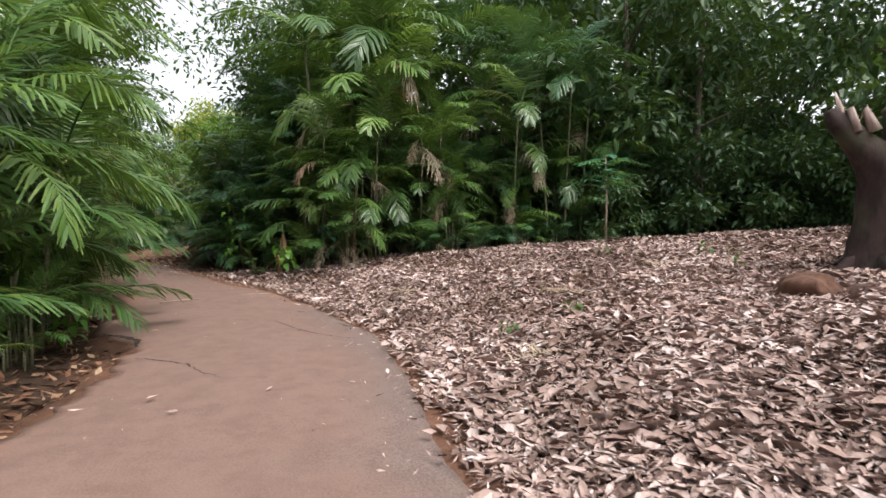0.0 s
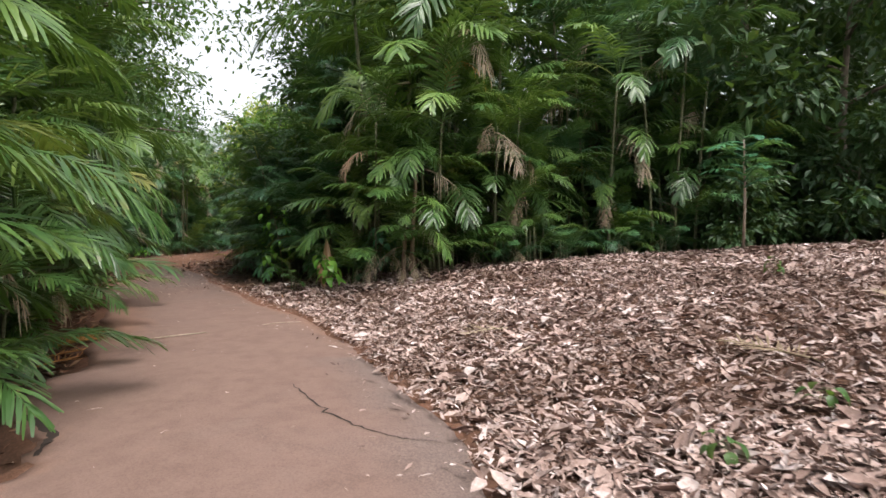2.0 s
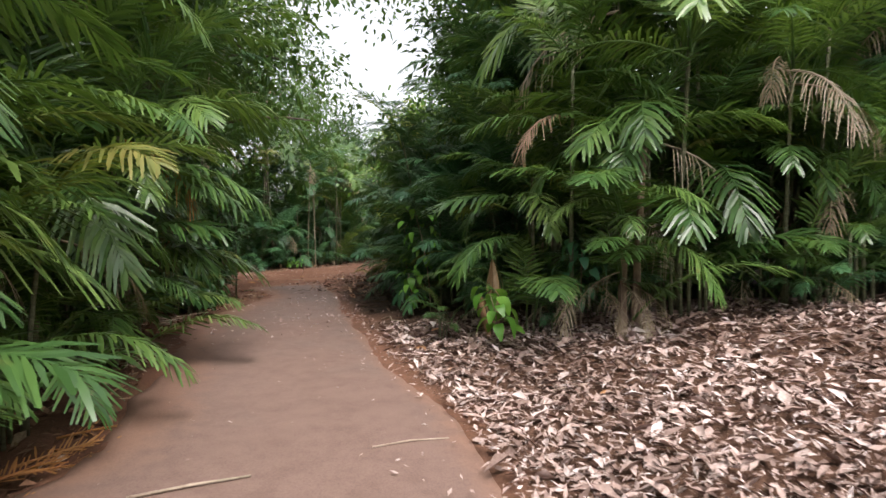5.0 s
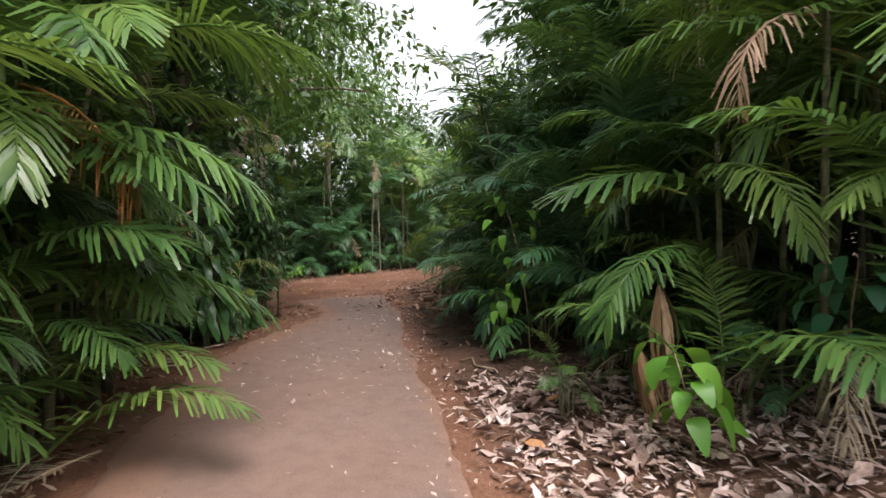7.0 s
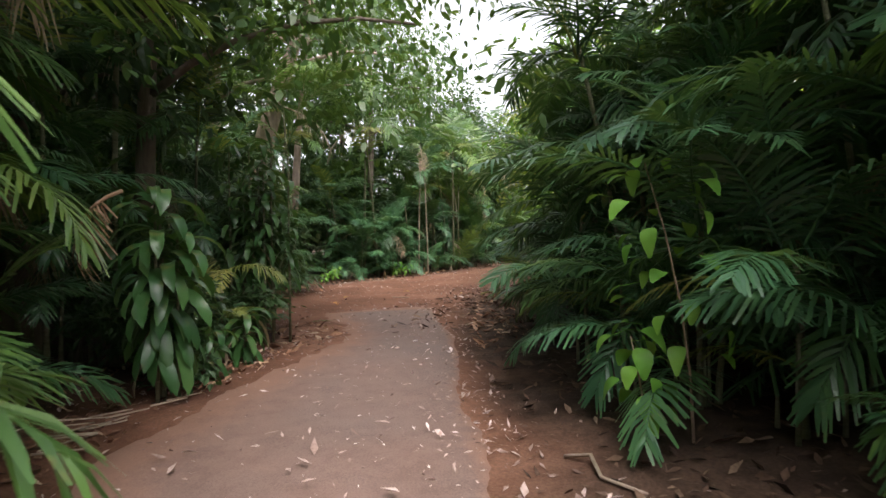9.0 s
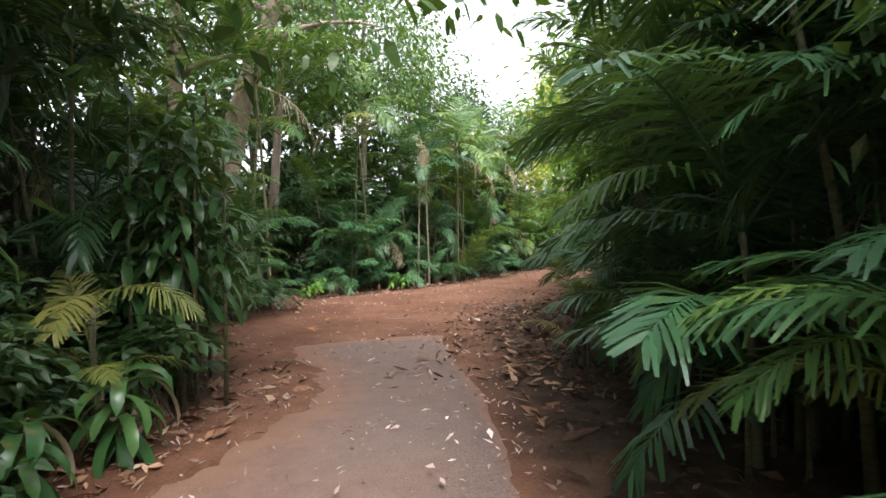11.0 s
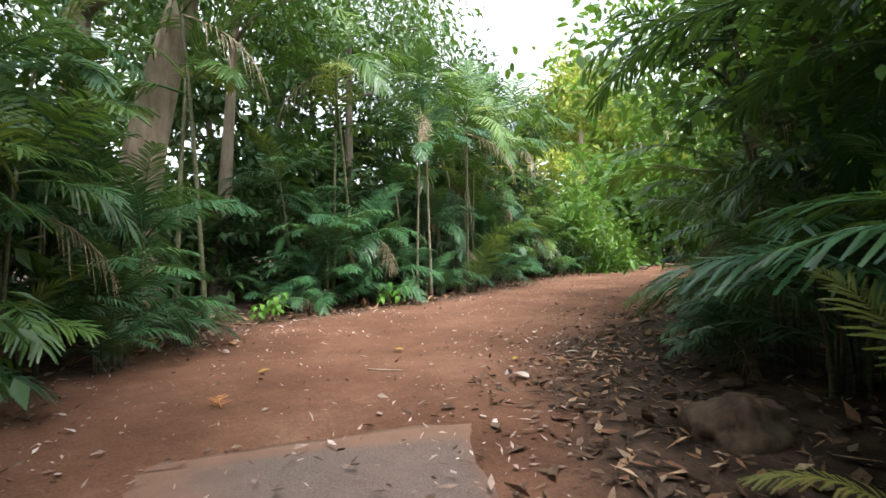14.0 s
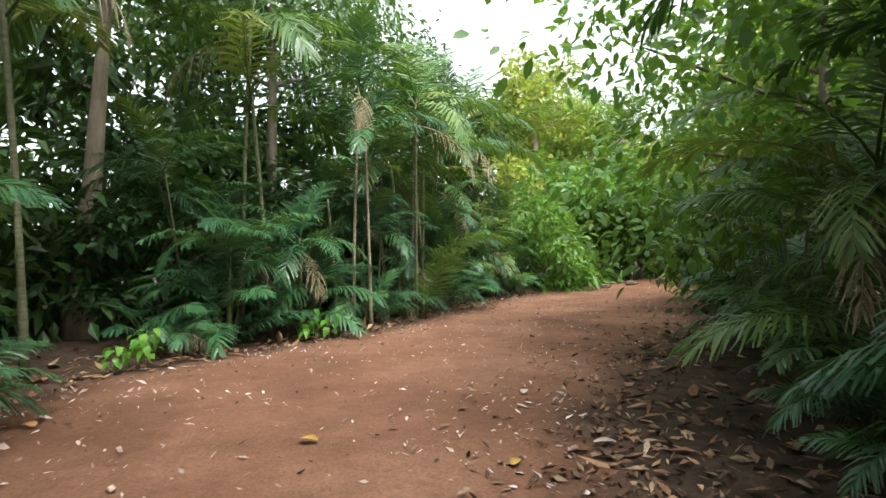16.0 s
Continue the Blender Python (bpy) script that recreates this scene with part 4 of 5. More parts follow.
def right_of_path(p):
    d, r = line_distance(RIGHT_EDGE, p)
    return np.where(r, d, -d)


def left_of_path(p):
    d, r = line_distance(LEFT_EDGE, p)
    return np.where(r, -d, d)


slope_keep = lambda p: smooth(-0.12, 0.3, right_of_path(p) + 0.15 * wavy(p, 3.1, 4)) * (1 - smooth(16.0, 17.5, p[:, 1] - 0.2 * p[:, 0]))
near_mask = lambda p: (1 - smooth(4.6, 6.6, p[:, 0] + 0.5 * wavy(p, 1.1, 2))) * (1 - smooth(5.2, 7.0, p[:, 1] + 0.5 * wavy(p, 1.3, 6))) * smooth(-0.2, 1.0, p[:, 1])
litter("leaf_litter", scatter(66000, -1.5, 6.6, -0.2, 7.0, lambda p: slope_keep(p) * near_mask(p), 1), 0.085, LITTER, 2, "deep layer of dry beige and brown fallen leaves", 1.3, 0.022, 0.34, True)
wide_mask = lambda p: (1 - 0.85 * near_mask(p)) * (1 - smooth(7.5, 14.0, p[:, 0] + 0.8 * wavy(p, 0.7, 9))) * smooth(-5.0, 0.0, p[:, 1])
litter("leaf_litter", scatter(150000, -7.0, 14.0, -5.0, 17.5, lambda p: slope_keep(p) * wide_mask(p), 3), 0.088, LITTER, 4, "dry beige fallen leaves covering the slope", 1.2, 0.022, 0.36)
edge_keep = lambda p: np.exp(-np.abs(right_of_path(p) - 0.05) * 5.0) * 0.8 * (p[:, 1] < 18)
litter("leaf_litter", scatter(32000, -9.0, 1.0, 1.0, 18.0, edge_keep, 5), 0.045, LITTER, 6, "small beige leaf scraps along the path's edge", 0.6, 0.008)
left_keep = lambda p: smooth(0.0, 0.3, left_of_path(p)) * np.exp(-left_of_path(p).clip(0) * 0.7) * 0.9
litter("leaf_litter", scatter(42000, -13.0, -2.0, 0.5, 20.0, left_keep, 7), 0.09, LITTER_RED, 8, "reddish-brown leaf litter under the palms", 0.7, 0.012)
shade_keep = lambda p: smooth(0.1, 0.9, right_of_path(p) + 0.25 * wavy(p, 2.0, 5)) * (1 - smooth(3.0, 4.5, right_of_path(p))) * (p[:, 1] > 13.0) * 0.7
litter("leaf_litter", scatter(19000, -13.0, -3.0, 13.0, 33.0, shade_keep, 9), 0.09, LITTER_DARK, 10, "brown leaf litter with the palms' shade put into its colour", 0.7, 0.012)
open_keep = lambda p: inside(WORN, p) * (p[:, 1] > 13) * (0.13 + 0.75 * np.exp(-line_distance(WORN, p)[0] * 1.3))
litter("leaf_litter", scatter(44000, -20.0, -7.0, 13.0, 46.0, open_keep, 11), 0.052, LITTER, 12, "scattered dry leaves on the red earth", 0.8, 0.008)
bank_keep = lambda p: (1 - inside(WORN, p)) * np.exp(-line_distance(WORN, p)[0] * 0.9) * (p[:, 1] > 18)
litter("leaf_litter", scatter(26000, -21.5, -9.0, 19.0, 50.0, bank_keep, 13), 0.12, LITTER_RED, 14, "reddish leaf litter along the foot of the palms", 0.8, 0.012)
thin_keep = lambda p: inside(RIGHT_EDGE + LEFT_EDGE[::-1], p) * (0.6 + 0.4 * smooth(10, 17, p[:, 1]))
litter("leaf_litter", scatter(1400, -14.0, 1.0, 1.0, 23.5, thin_keep, 15), 0.04, LITTER, 16, "few leaf scraps on the path", 0.6, 0.004, 0.15)
# same darkened litter, its colour standing in for shade beside the track
side_keep = lambda p: np.exp(-np.abs(line_distance([(-10.3, 21.2), (-11.5, 24.2), (-12.4, 26.4), (-12.7, 30.0), (-12.2, 38.0)], p)[0] - 0.35) * 1.5)
litter("leaf_litter", scatter(4200, -14.5, -9.0, 20.0, 38.0, side_keep, 17), 0.075, LITTER_DARK, 18, "curled brown dry leaves along the track's edge", 0.9, 0.014, 0.3, True)
bits_keep = lambda p: slope_keep(p) * (1 - 0.7 * smooth(9.0, 14.0, p[:, 1])) * (1 - smooth(4.0, 6.5, p[:, 0]))
litter("leaf_litter", scatter(100000, -5.0, 6.5, 0.5, 15.5, bits_keep, 21), 0.045, LITTER, 22, "crumbled leaf scraps among the dry leaves", 0.9, 0.03, 0.5)


# ---- single plants and things ----
def ribbon_leaf(seed, length, width, rise, bend, fold=0.25, seg=7):
    """A strap-like leaf that arches over, folded along its midrib."""
    p, v, f = np.zeros(3), [], []
    for i in range(seg):
        q = i / (seg - 1)
        e = radians(rise - bend * q ** 1.2)
        if i:
            p = p + np.array((math.cos(e), 0.02 * math.sin(seed + i), math.sin(e))) * length / (seg - 1)
        w = width * (0.35 + 0.65 * math.sin(math.pi * min(1, 0.12 + 0.8 * q)) ** 0.7) * (1.0 if q < 0.98 else 0.1)
        n = np.array((-math.sin(e), 0, math.cos(e)))
        v += [p + np.array((0, w, 0)) + n * w * fold, p, p + np.array((0, -w, 0)) + n * w * fold]
        if i:
            a = 3 * (i - 1)
            f += [(a, a + 1, a + 4, a + 3), (a + 1, a + 2, a + 5, a + 4)]
    return v, f


STRAPS = [mesh_only("leaf", ribbon_leaf(i, 0.5 - 0.02 * i, 0.05, (48, 8, -22, -42)[i], (128, 88, 58, 40)[i]), STRAP) for i in range(4)]
STRAP_DEAD = mesh_only("dead_leaf", ribbon_leaf(9, 0.6, 0.03, -30, 58, 0.6), DEAD)


def strap_plant(x, y, height, leaves, low, seed, s=1.0, label="cane plant with drooping glossy strap leaves"):
    rng = np.random.default_rng(seed)
    top = tagged(new("strap_plant"), label, "plant", "strap-leaved plants")
    top.matrix_basis = Matrix.Translation((x, y, gz(x, y) - 0.01))
    canes = max(1, leaves // 24)
    for c in range(canes):
        ox, oy = rng.normal(0, 0.13 if canes < 6 else 0.24, 2)
        h = height * rng.uniform(0.7, 1.0)
        link_mesh("cane", *tube([(ox, oy, -0.05), (ox + 0.03, oy, h * 0.5), (ox, oy + 0.04, h)], [0.022, 0.017, 0.012], 7, 0.05), STEM, top)
        n = leaves // canes
        for k in range(n):
            q = k / n
            z = low + (h - low) * q
            me = STRAPS[min(3, int((1 - q) * 4 * rng.uniform(0.6, 1.1)))]
            share("leaf", me, top, Matrix.Translation((ox, oy, z)) @ Matrix.Rotation(k * 2.4 + rng.uniform(-0.3, 0.3), 4, "Z") @ Matrix.Rotation(rng.uniform(-0.3, 0.3), 4, "X") @ Matrix.Scale(s * rng.uniform(0.75, 1.15), 4))
    for k in range(3):
        share("dead_leaf", STRAP_DEAD, top, Matrix.Translation((0, 0, low + 0.2 * k)) @ Matrix.Rotation(rng.uniform(0, 6.3), 4, "Z"), "dry brown hanging leaf")
    return top


strap_plant(-10.6, 15.9, 2.2, 110, 0.6, 1, 1.2, "tall cane plant with drooping strap leaves at the path's edge")
strap_plant(-11.1, 16.75, 0.6, 24, 0.15, 2, 0.85)
strap_plant(-11.65, 17.75, 0.65, 30, 0.12, 3, 0.9)
strap_plant(-11.75, 17.1, 0.7, 30, 0.15, 4, 0.9)
strap_plant(-12.3, 18.35, 3.0, 190, 1.1, 6, 0.9, "tall cane plant with broad dark strap leaves over the path")
strap_plant(-13.1, 19.1, 3.3, 190, 1.1, 7, 0.95, "tall cane plant with broad dark strap leaves over the path")
strap_plant(-12.2, 17.95, 0.8, 30, 0.15, 9, 0.8)
strap_plant(-12.3, 16.4, 2.7, 36, 0.8, 8, 1.15, "tall cane plant with dark strap leaves under the trees")
pink = share("dead_frond", mesh_only("dead_frond", frond_shape(55, 0.95, 20, 110, 20, 0.34, 0.012, 0.9, 0.3, 0.5), PINK), None, Matrix.Translation((-10.12, 15.3, 2.1)) @ Matrix.Rotation(4.6, 4, "Z") @ Matrix.Rotation(0.75, 4, "Y") @ Matrix.Scale(0.9, 4))
tagged(pink, "pinkish dry palm frond caught in the cane plant", "palm frond")


def oval_leaf(length, width, bend, seg=6, stalk=0.0):
    """An oval leaf folded along its midrib; its stalk reaches back to the stem."""
    v, f = tube([(-stalk, 0, -stalk * 0.3), (0.01, 0, 0)], [0.004, 0.003], 4) if stalk else ([], [])
    o = len(v)
    for i in range(seg):
        q = i / (seg - 1)
        w = width * math.sin(math.pi * (0.04 + 0.92 * q)) ** 0.7 * (1.15 - 0.4 * q)
        x, z = length * q, 0.1 * length * math.sin(3 * q) - bend * length * q * q
        v += [(x, w, z + 0.18 * w), (x, 0, z), (x, -w, z + 0.18 * w)]
        if i:
            a = o + 3 * (i - 1)
            f += [(a, a + 1, a + 4, a + 3), (a + 1, a + 2, a + 5, a + 4)]
    return v, f


OVAL = {m_.name: [mesh_only("leaf", oval_leaf(0.24, 0.095, 0.3 + 0.3 * i, 6, 0.16), m_) for i in range(3)] for m_ in (BRIGHT, TEAL, BROAD, PALM_YELLOW)}


def seedling(x, y, height, leaves, mat, seed, label, s=1.0, lean=(0, 0), spread=0.12, name="seedling"):
    """A thin-stemmed young plant with large oval leaves on short stalks."""
    rng = np.random.default_rng(seed)
    top = tagged(new(name), label, "plant")
    top.matrix_basis = Matrix.Translation((x, y, gz(x, y) - 0.01))
    pts = [(lean[0] * q * q, lean[1] * q * q, height * q - 0.03) for q in np.linspace(0, 1, 5)]
    link_mesh("stem", *tube(pts, [0.012, 0.01, 0.008, 0.006, 0.004], 6), TWIG, top)
    for k in range(leaves):
        q = 0.3 + 0.7 * (k + 0.5) / leaves
        az = k * 2.4 + rng.uniform(-0.4, 0.4)
        r = spread * rng.uniform(0.5, 1.3)
        p = Vector((lean[0] * q * q, lean[1] * q * q, height * q))
        tip = p + Vector((math.cos(az) * r, math.sin(az) * r, 0.04))
        share("leaf", OVAL[mat.name][k % 3], top, Matrix.Translation(tip) @ Matrix.Rotation(az, 4, "Z") @ Matrix.Rotation(rng.uniform(0.0, 0.7), 4, "Y") @ Matrix.Rotation(rng.uniform(-0.4, 0.4), 4, "X") @ Matrix.Scale(s * rng.uniform(0.75, 1.15), 4))
    return top


seedling(-3.86, 14.05, 0.75, 18, BRIGHT, 1, "bright green seedling with large oval leaves in the litter", 0.85, (-0.1, -0.1))
seedling(-2.98, 14.75, 1.15, 44, TEAL, 2, "blue-green leafy shrub beside the palm clump", 0.62, (0.05, -0.2), 0.26, "leafy_shrub")
seedling(-6.0, 17.0, 2.0, 38, BRIGHT, 3, "young tree with light green leaves in the shade", 0.6, (-0.3, -0.05), 0.34, "leafy_shrub")
seedling(-6.3, 16.9, 0.8, 14, BRIGHT, 4, "light green seedling under the dark palms", 0.75, (-0.1, 0))
small = palm([], 6, 51, "yellow", 0, "small yellowing palm seedling beside the rock", spread=0.4)
small.matrix_basis = Matrix.Translation((-9.45, 21.6, gz(-9.45, 21.6) - 0.02))
near = palm([(0.0, 0.0, 1.7, 0.05, 3.0), (0.3, 0.3, 2.4, 0.05, 1.0)], 4, 52, "dark", 0, "palm with long fronds reaching over the path")
near.matrix_basis = Matrix.Translation((-7.55, 19.35, gz(-7.55, 19.35) - 0.02))
for az, z, s_, key, kind in [(3.95, 1.75, 0.8, "green", "low"), (3.5, 1.5, 0.8, "dark", "low"), (3.1, 1.9, 0.85, "dark", "mid"), (2.7, 1.5, 0.8, "dark", "low")]:
    share("frond", FRONDS[key][kind][1], near, Matrix.Translation((-0.05, 0, z)) @ Matrix.Rotation(az, 4, "Z") @ Matrix.Scale(s_, 4))
arching = palm([], 2, 57, "dark", 0, "palm with bright ragged fronds arching out at eye level")
arching.matrix_basis = Matrix.Translation((-6.8, 18.1, gz(-6.8, 18.1) - 0.02))
for az, z, s_, key in [(3.6, 1.15, 0.72, "green"), (3.35, 0.85, 0.6, "yellow"), (3.9, 1.0, 0.6, "green")]:
    share("frond", FRONDS[key]["low"][0], arching, Matrix.Translation((0, 0, z)) @ Matrix.Rotation(az, 4, "Z") @ Matrix.Scale(s_, 4))
    link_mesh("leaf_sheath", *tube([(0.05, 0.03 * az - 0.1, -0.05), (0, 0, z + 0.01)], [0.022, 0.013], 5), STEM, arching)
spring = palm([], 5, 54, "yellow", 0, "low palm with yellow-green fronds among the cane plants", spread=0.6)
spring.matrix_basis = Matrix.Translation((-12.0, 17.55, gz(-12.0, 17.55) - 0.02))
for az, z in [(5.6, 1.05), (0.3, 1.1), (5.0, 0.9)]:
    share("frond", FRONDS["yellow"]["low"][2], spring, Matrix.Translation((0, 0, z)) @ Matrix.Rotation(az, 4, "Z") @ Matrix.Scale(0.6, 4))
    link_mesh("leaf_sheath", *tube([(0, 0, -0.05), (0.02 * math.cos(az), 0.02 * math.sin(az), z)], [0.02, 0.012], 5), STEM, spring)
for i, (x, y) in enumerate([(-19.0, 26.5), (-19.2, 27.0), (-18.9, 26.9), (-18.6, 29.9), (-18.4, 30.3), (-18.7, 30.1), (-16.6, 21.3), (-4.4, 6.6)]):
    seedling(x, y, 0.35 + 0.1 * (i % 3), 14, BRIGHT, 20 + i, "low bright green weed at the foot of the palms", 0.6, (0.03, 0.05), 0.1, "weed")
for i, (x, y, h) in enumerate([(4.0, 7.8, 0.35), (4.3, 9.3, 0.3), (0.7, 6.1, 0.12), (3.0, 10.6, 0.3), (1.5, 6.7, 0.15)]):
    seedling(x, y, h, 7, BROAD, 40 + i, "small green weed growing out of the leaf litter", 0.4, (0.02, 0.02), 0.06, "weed")


def sapling(x, y, height, seed):
    """A thin young tree with a flat-topped crown of fine compound leaves."""
    top = tagged(new("sapling"), "slender young tree with blue-green compound leaves", "tree")
    top.matrix_basis = Matrix.Translation((x, y, gz(x, y) - 0.02))
    rng = np.random.default_rng(seed)
    link_mesh("trunk", *tube([(0, 0, -0.05), (0.02, 0.01, height * 0.45), (-0.02, 0, height * 0.95)], [0.03, 0.024, 0.012], 7, 0.05), BARK_PALE, top)
    small = mesh_only("leaf", frond_shape(seed, 0.75, 25, 55, 14, 0.2, 0.024, 0.3, 0.05), TEAL)
    for k in range(16):
        z = height * (0.55 + 0.42 * k / 16)
        share("leaf", small, top, Matrix.Translation((0, 0, z)) @ Matrix.Rotation(k * 2.4 + rng.uniform(-0.3, 0.3), 4, "Z") @ Matrix.Rotation(rng.uniform(-0.25, 0.2), 4, "Y") @ Matrix.Scale(rng.uniform(0.8, 1.2), 4))
    return top


sapling(4.0, 14.0, 2.2, 3)

# the broken tree, with splintered top and flared foot
bt = tagged(new("broken_tree"), "dark broken tree trunk with splintered top leaning over the litter", "tree")
bt.matrix_basis = Matrix.Translation((5.3, 6.9, gz(5.3, 6.9) - 0.05))
bt_trunk = link_mesh("trunk", *tube([(0.12, 0, -0.1), (0.1, 0, 0.12), (0.06, 0, 0.42), (0.08, 0, 0.85), (0.03, 0, 1.2), (-0.12, 0, 1.42), (-0.34, 0, 1.62), (-0.56, 0, 1.84), (-0.66, 0, 1.96)], [0.62, 0.45, 0.34, 0.3, 0.27, 0.22, 0.16, 0.12, 0.06], 16, 0.16, 4), BARK_DARK, bt)
link_mesh("limb_stub", *tube([(0.05, 0.0, 1.2), (0.1, -0.1, 1.6), (0.02, -0.15, 1.85), (-0.1, -0.15, 1.95)], [0.24, 0.16, 0.1, 0.05], 10, 0.18, 6), BARK_DARK, bt)
link_mesh("limb_stub", *tube([(0.2, 0.0, 1.1), (0.42, 0, 1.6), (0.5, 0.02, 2.1), (0.55, 0, 2.7)], [0.24, 0.18, 0.16, 0.13], 10, 0.12, 8), BARK_DARK, bt)
for k, (x, y, h, r) in enumerate([(-0.57, 0.03, 2.2, 0.03), (-0.5, -0.03, 1.96, 0.045), (-0.33, -0.05, 1.8, 0.05)]):
    link_mesh("splinter", *tube([(x + 0.12, y - 0.08, 1.7), (x + 0.04, y - 0.05, 1.98), (x, y, h)], [r * 1.5, r, 0.008], 5, 0.35, k), WOOD_RAW, bt_trunk)
for k in range(7):
    a = k * 0.95 + 0.3
    link_mesh("root", *tube([(0.1 + 0.25 * math.cos(a), 0.25 * math.sin(a), 0.22), (0.1 + 0.5 * math.cos(a), 0.5 * math.sin(a), 0.07), (0.1 + 0.85 * math.cos(a + 0.2), 0.85 * math.sin(a + 0.2), -0.06)], [0.15, 0.1, 0.04], 7, 0.15, k), BARK_DARK, bt)


def stone(x, y, size, seed, mat, label, name="rock", sink=0.25):
    """A weathered stone: a lumpy, flattened ball with worn corners."""
    bm = bmesh.new()
    bmesh.ops.create_icosphere(bm, subdivisions=4, radius=0.5)
    for v in bm.verts:
        c = v.co.copy()
        v.co *= 1 + 0.32 * noise.noise(c * 2.6 + Vector((seed, 0, 0))) + 0.2 * abs(noise.noise(c * 6 + Vector((0, seed, 0)))) + 0.06 * noise.noise(c * 17)
        v.co.x, v.co.y, v.co.z = v.co.x * size[0], v.co.y * size[1], v.co.z * size[2]
    me = bpy.data.meshes.new(name)
    bm.to_mesh(me)
    bm.free()
    me.materials.append(mat)
    me.polygons.foreach_set("use_smooth", [True] * len(me.polygons))
    ob = tagged(new(name, me), label, "rock")
    ob.matrix_basis = Matrix.Translation((x, y, gz(x, y) + size[2] * (0.5 - sink))) @ Matrix.Rotation(seed, 4, "Z")
    return ob


stone(-10.38, 23.5, (0.78, 0.6, 0.42), 1.0, ROCK, "weathered brown rock half buried in leaf litter", sink=0.42)
stone(3.72, 5.75, (0.62, 0.5, 0.48), 2.0, RUST_STONE, "reddish-brown rock lying by the broken tree", sink=0.42)
stone(-10.55, 24.95, (0.25, 0.18, 0.1), 4.0, ROCK, "flat pale stone at the track's edge")
for i, (x, y) in enumerate([(-16.4, 46.8), (-15.4, 47.1), (-14.2, 47.4)]):
    stone(x, y, (0.5, 0.4, 0.22), 5.0 + i, ROCK, "pale grey stone at the end of the track")


def stick(points, r, label, seed, mat=PALE_TWIG):
    v, f = tube([(x, y, top_z(x, y) + r * 0.9 + dz) for x, y, dz in points], [r * (1 - 0.5 * i / len(points)) for i in range(len(points))], 6, 0.15, seed)
    return tagged(link_mesh("stick", v, f, mat), label, "stick")


edge = palm([(0.0, 0.0, 1.3, 0.04, 3.0)], 3, 53, "dark", 0, "low palm with yellow-green fronds on the shaded side")
edge.matrix_basis = Matrix.Translation((-5.35, 17.35, gz(-5.35, 17.35) - 0.02))
for az, z, s_, key in [(3.3, 1.0, 0.7, "yellow"), (3.0, 0.9, 0.7, "dark"), (2.7, 0.8, 0.7, "dark"), (2.9, 0.5, 0.55, "yellow")]:
    share("frond", FRONDS[key]["low"][2], edge, Matrix.Translation((-0.02, 0, z)) @ Matrix.Rotation(az, 4, "Z") @ Matrix.Scale(s_, 4))
stick([(-4.83, 9.65, 0), (-4.6, 9.9, 0.004), (-4.36, 10.14, 0)], 0.012, "pale dry stick lying on the path", 1)
stick([(-3.89, 10.84, 0), (-3.7, 11.05, 0.004), (-3.46, 11.23, 0)], 0.008, "thin dry stick at the path's edge", 2)
stick([(-2.93, 12.47, 0.02), (-2.7, 12.62, 0.03), (-2.45, 12.7, 0.02)], 0.012, "thin dry branch on the leaf litter", 3)
stick([(0.3, 3.9, 0.02), (0.7, 3.2, 0.03), (1.2, 2.6, 0.02)], 0.01, "thin dry branch on the leaf litter", 4)
stick([(1.6, 5.3, 0.02), (2.2, 5.7, 0.04), (3.0, 5.9, 0.03)], 0.016, "dry branch on the leaf litter", 5)
stick([(-0.6, 8.4, 0.02), (-0.1, 8.9, 0.03)], 0.013, "short dry stick on the leaf litter", 6)
stick([(-6.75, 16.5, 0.0), (-6.55, 16.45, 0.05), (-6.4, 16.2, 0.02), (-6.1, 16.1, 0.0)], 0.016, "grey root crossing the litter", 7)
stick([(-14.3, 24.2, 0), (-13.9, 24.35, 0)], 0.012, "short dry stick on the red earth", 8)
stick([(-20.0, 28.8, 0.9), (-19.7, 28.9, 0.4), (-19.4, 29.0, 0.0)], 0.02, "bare bent branch leaning out of the thicket", 9)
stick([(-10.0, 22.0, 0.0), (-10.3, 21.5, 0.01), (-10.35, 21.2, 0.0)], 0.012, "dark dry stick in the shaded litter", 10)
for k in range(16):
    g = np.random.default_rng(500 + k)
    x, y, a = -10.35 + g.normal(0, 0.25), 15.1 + g.normal(0, 0.45), g.uniform(0.9, 1.9)
    stick([(x, y, 0.02 + 0.005 * k), (x + 0.35 * math.cos(a), y + 0.35 * math.sin(a), 0.02 + 0.004 * k)], 0.008, "dry palm leaf stalk on the earth", k)


def fallen(x, y, shape, mat, turn, name, label, s=1.0, lift=0.02, tilt=0.0):
    me = mesh_only(name, shape, mat)
    ob = tagged(new(name, me), label, "leaf")
    ob.matrix_basis = Matrix.Translation((x, y, top_z(x, y) + lift)) @ Matrix.Rotation(turn, 4, "Z") @ Matrix.Rotation(tilt, 4, "Y") @ Matrix.Scale(s, 4)
    return ob


